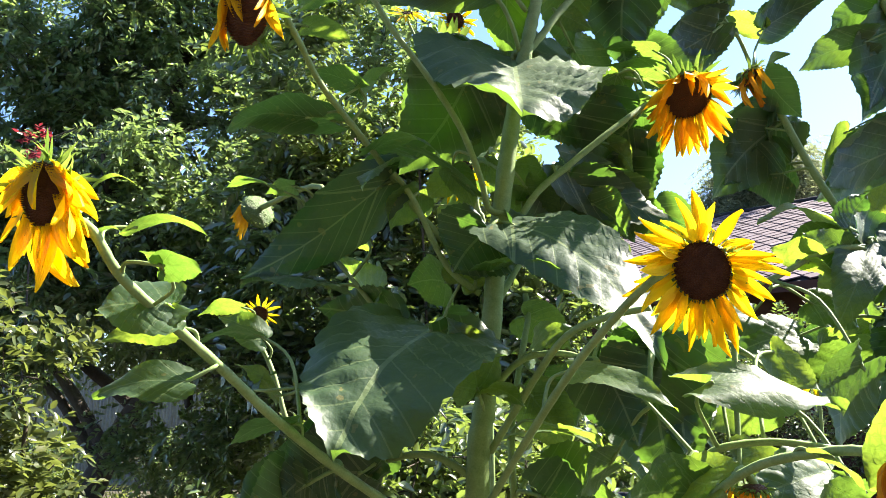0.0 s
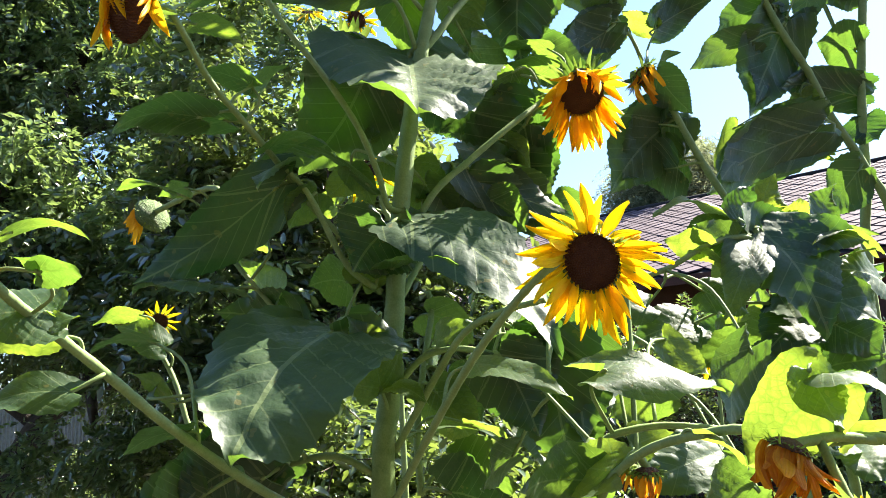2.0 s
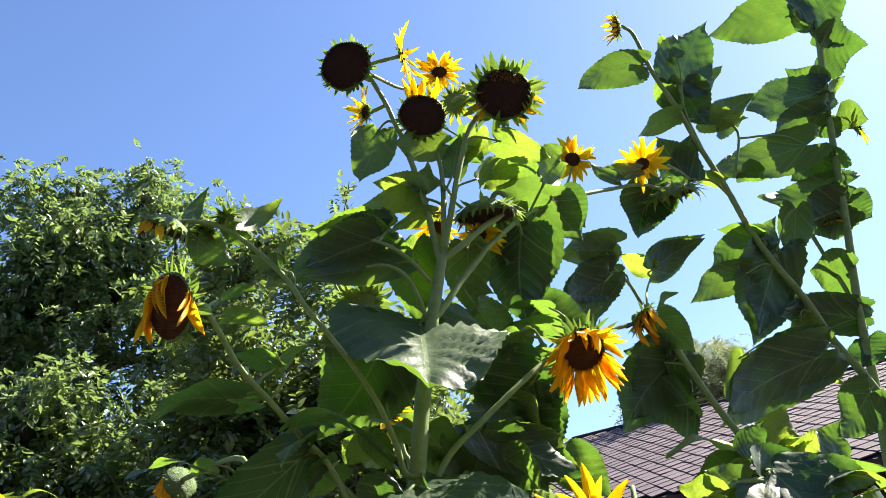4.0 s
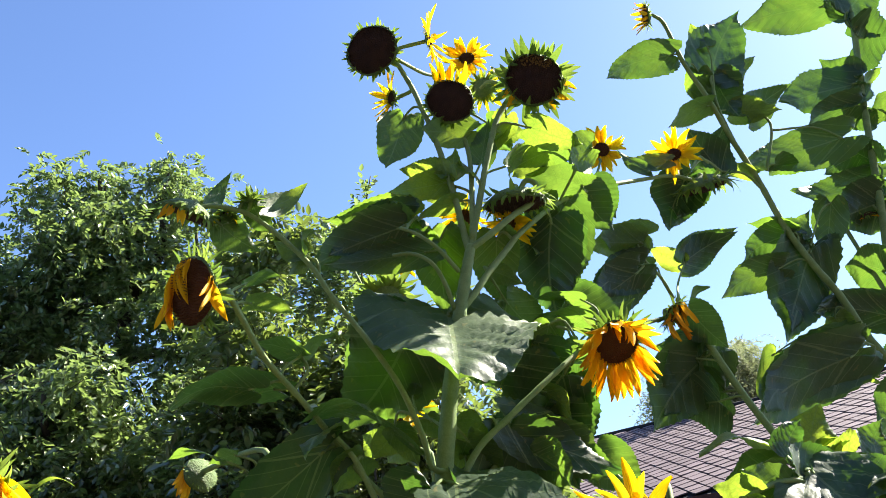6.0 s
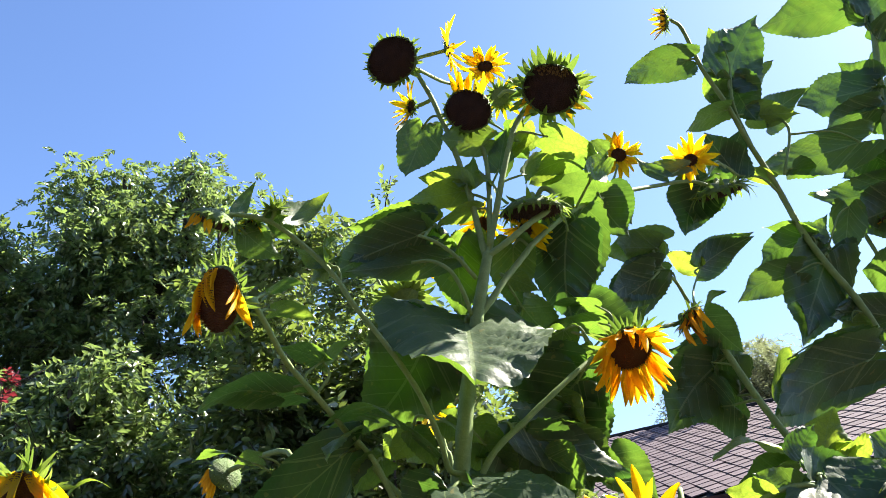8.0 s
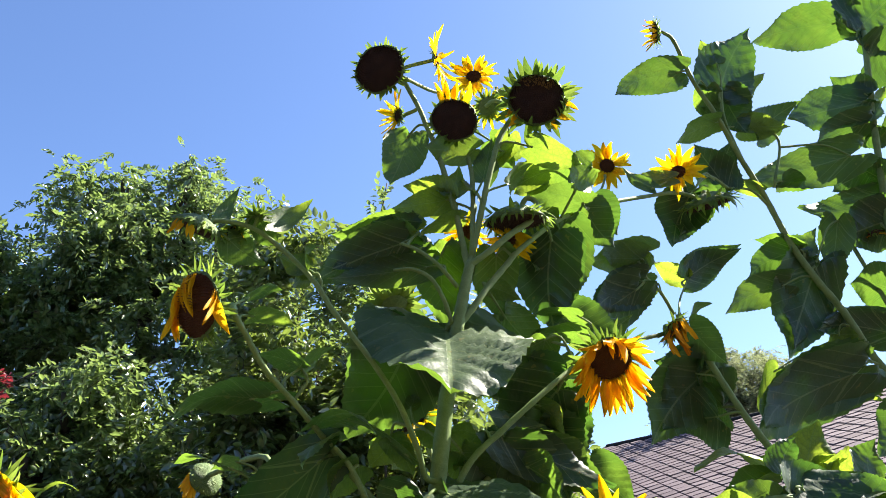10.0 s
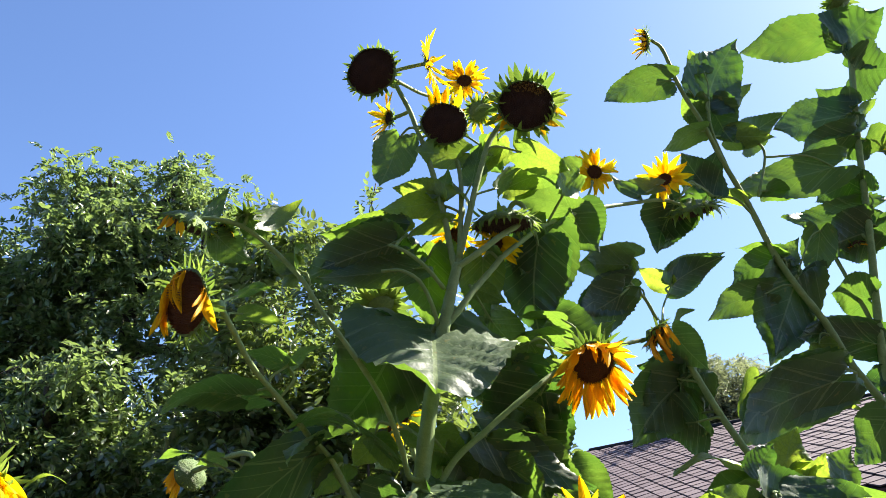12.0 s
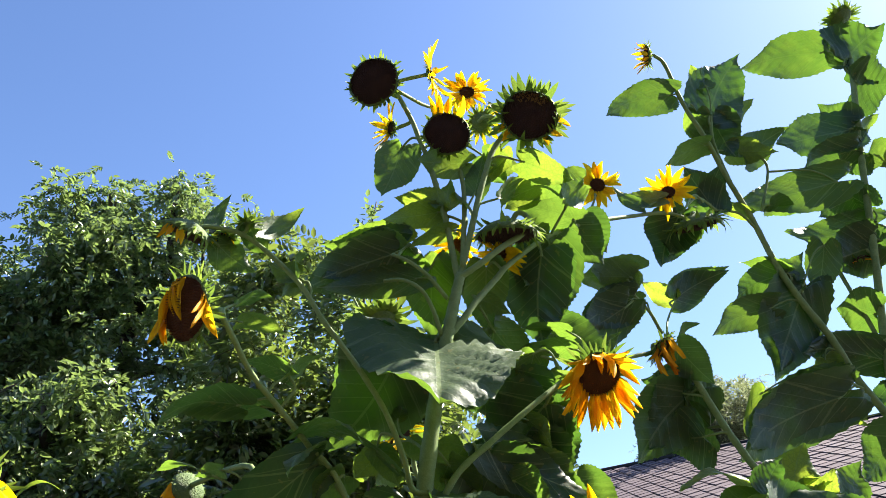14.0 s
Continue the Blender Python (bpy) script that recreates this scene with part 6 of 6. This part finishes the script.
leaf(near_plant, (0.551, 0.930, 1.502), (0.568, 0.900, 1.434), 0.073, (-0.01, 0.91, -0.41), 0.12, 0.15, 0.06)
leaf(near_plant, (0.573, 0.940, 1.495), (0.602, 0.820, 1.455), 0.072, (0.1, -0.5, 0.85), 0.1, 0.15, 0.06)
leaf(near_plant, (0.614, 0.980, 1.415), (0.677, 0.960, 1.434), 0.040, (0.1, 0.6, 0.6), 0.12, 0.15, 0.06)
leaf(near_plant, (0.486, 1.100, 1.423), (0.521, 1.050, 1.380), 0.037, (0, 0.5, 0.8), 0.12, 0.15, 0.06)
leaf(near_plant, (0.376, 1.250, 1.354), (0.244, 1.150, 1.355), 0.111, (-0.6, 0.79, 0.15), 0.12, 0.15, 0.06)
leaf(near_plant, (0.575, 1.450, 1.574), (0.634, 1.400, 1.505), 0.074, (0.13, 0.85, -0.5), 0.12, 0.15, 0.06)
leaf(near_plant, (0.306, 1.550, 1.531), (0.401, 1.500, 1.472), 0.071, (0.09, -0.89, 0.45), 0.12, 0.15, 0.06)
leaf(near_plant, (0.384, 1.500, 1.584), (0.393, 1.450, 1.344), 0.198, (0.15, 0.88, 0.42), 0.12, 0.15, 0.06, pair=True)
leaf(near_plant, (0.299, 1.500, 1.384), (0.232, 1.450, 1.324), 0.103, (-0.75, 0.52, 0.41), 0.12, 0.15, 0.06)
leaf(near_plant, (0.388, 1.200, 1.374), (0.303, 1.300, 1.396), 0.107, (0.49, 0.56, -0.67), 0.12, 0.15, 0.06)
head(near_plant, (0.438, 1.200, 1.367), (0, 0.1, -1), 0.019, 8, 0.040, -10, 3.0, bract=0.7, dry=True)
head(near_plant, (0.365, 1.280, 1.389), (-0.3, -0.2, -0.9), 0.013, 6, 0.031, -10, 3.0, bract=0.7, dry=True)
head(near_plant, (0.510, 0.920, 1.414), (-0.38, 0.12, -0.9), 0.024, 30, 0.048, 10, 2.6, bract=0.6, dry=True, wide=1.9)
head(near_plant, (0.586, 0.900, 1.347), (0.1, 0.3, 0.95), 0.026, 16, 0.044, 0, 0.2, bract=1.6)

back_plant = sunflower((0.000, 0.000, 0.000), "smaller sunflower flowering behind the tall one")
limb(back_plant, [(0.008, 3.000, 2.874), (-0.049, 3.000, 2.738), (0.086, 3.000, 2.409), (0.127, 3.000, 2.190), (0.156, 3.000, 2.019)], 0.008, 0.012, "stem", True)
limb(back_plant, [(-0.049, 3.000, 2.738), (-0.108, 3.000, 2.863), (-0.139, 3.000, 2.934)], 0.006, 0.005, "branch")
head(back_plant, (0.048, 3.000, 2.932), (0.35, -1, 0), 0.035, 20, 0.061, 15, 0, bract=1.0)
head(back_plant, (-0.141, 3.020, 2.969), (0, -0.6, 0.6), 0.024, 12, 0.062, 10, 0.3)
head(back_plant, (-0.003, 3.000, 2.799), (-0.2, 0.4, 0.9), 0.060, 0, 0.046, 0, 0, bract=2.2)
head(back_plant, (0.075, 2.900, 2.307), (0.2, -0.8, 0.2), 0.035, 12, 0.073, 25, 0.3)
head(back_plant, (0.054, 2.900, 2.254), (-0.3, -0.8, 0), 0.026, 8, 0.064, 10, 0.9)
limb(back_plant, [(-0.557, 2.360, 1.721), (-0.534, 2.340, 1.671), (-0.479, 2.320, 1.575), (-0.440, 2.300, 1.467), (-0.370, 2.300, 1.199)], 0.006, 0.009, "stem", True)
head(back_plant, (-0.525, 2.360, 1.727), (0.1, -0.9, -0.3), 0.023, 15, 0.040, 10, 0.2)
leaf(back_plant, (-0.559, 2.300, 1.739), (-0.685, 2.300, 1.715), 0.075, (0, 0.5, 0.8), 0.12, 0.15, 0.06)
leaf(back_plant, (-0.501, 2.300, 1.652), (-0.629, 2.300, 1.715), 0.098, (0.37, -0.9, 0.21), 0.12, 0.15, 0.06)
leaf(back_plant, (0.086, 2.950, 2.395), (0.165, 3.000, 2.498), 0.134, (0.15, 0.9, 0.3), 0.12, 0.15, 0.06)
leaf(back_plant, (0.096, 2.950, 2.286), (0.214, 3.000, 2.252), 0.132, (0.15, 0.9, 0.3), 0.12, 0.15, 0.06)
leaf(back_plant, (-0.039, 2.900, 2.174), (-0.102, 2.900, 2.216), 0.129, (0.15, 0.9, 0.3), 0.12, 0.15, 0.06)
leaf(back_plant, (0.063, 2.950, 2.181), (-0.018, 2.900, 2.112), 0.108, (0.15, 0.9, 0.3), 0.12, 0.15, 0.06)

garden_plant = sunflower((0.000, 0.000, 0.000), "young sunflower with small yellow bloom in the garden bed")
limb(garden_plant, [(1.557, 3.400, 1.778), (1.533, 3.400, 1.587), (1.527, 3.400, 1.398)], 0.006, 0.007, "stem", True)
leaf(garden_plant, (1.543, 3.400, 1.682), (1.582, 3.400, 1.826), 0.154, (0.15, 0.9, 0.3), 0.12, 0.15, 0.06)
leaf(garden_plant, (1.550, 3.400, 1.706), (1.702, 3.400, 1.750), 0.129, (0.15, 0.8, 0.5), 0.12, 0.15, 0.06)
head(garden_plant, (1.513, 3.400, 1.587), (-0.2, -0.8, -0.3), 0.036, 12, 0.087, 10, 1.0)
limb(garden_plant, [(1.538, 3.000, 1.826), (1.571, 3.000, 1.610), (1.571, 3.000, 1.317)], 0.006, 0.008, "stem", True)
leaf(garden_plant, (1.551, 3.000, 1.739), (1.430, 3.000, 1.657), 0.115, (0.15, 0.8, 0.5), 0.12, 0.15, 0.06)
leaf(garden_plant, (1.564, 3.000, 1.653), (1.707, 3.000, 1.713), 0.140, (0.15, 0.8, 0.5), 0.12, 0.15, 0.06)
leaf(garden_plant, (1.558, 3.000, 1.696), (1.554, 3.000, 1.870), 0.116, (0.15, 0.9, 0.4), 0.12, 0.15, 0.06)
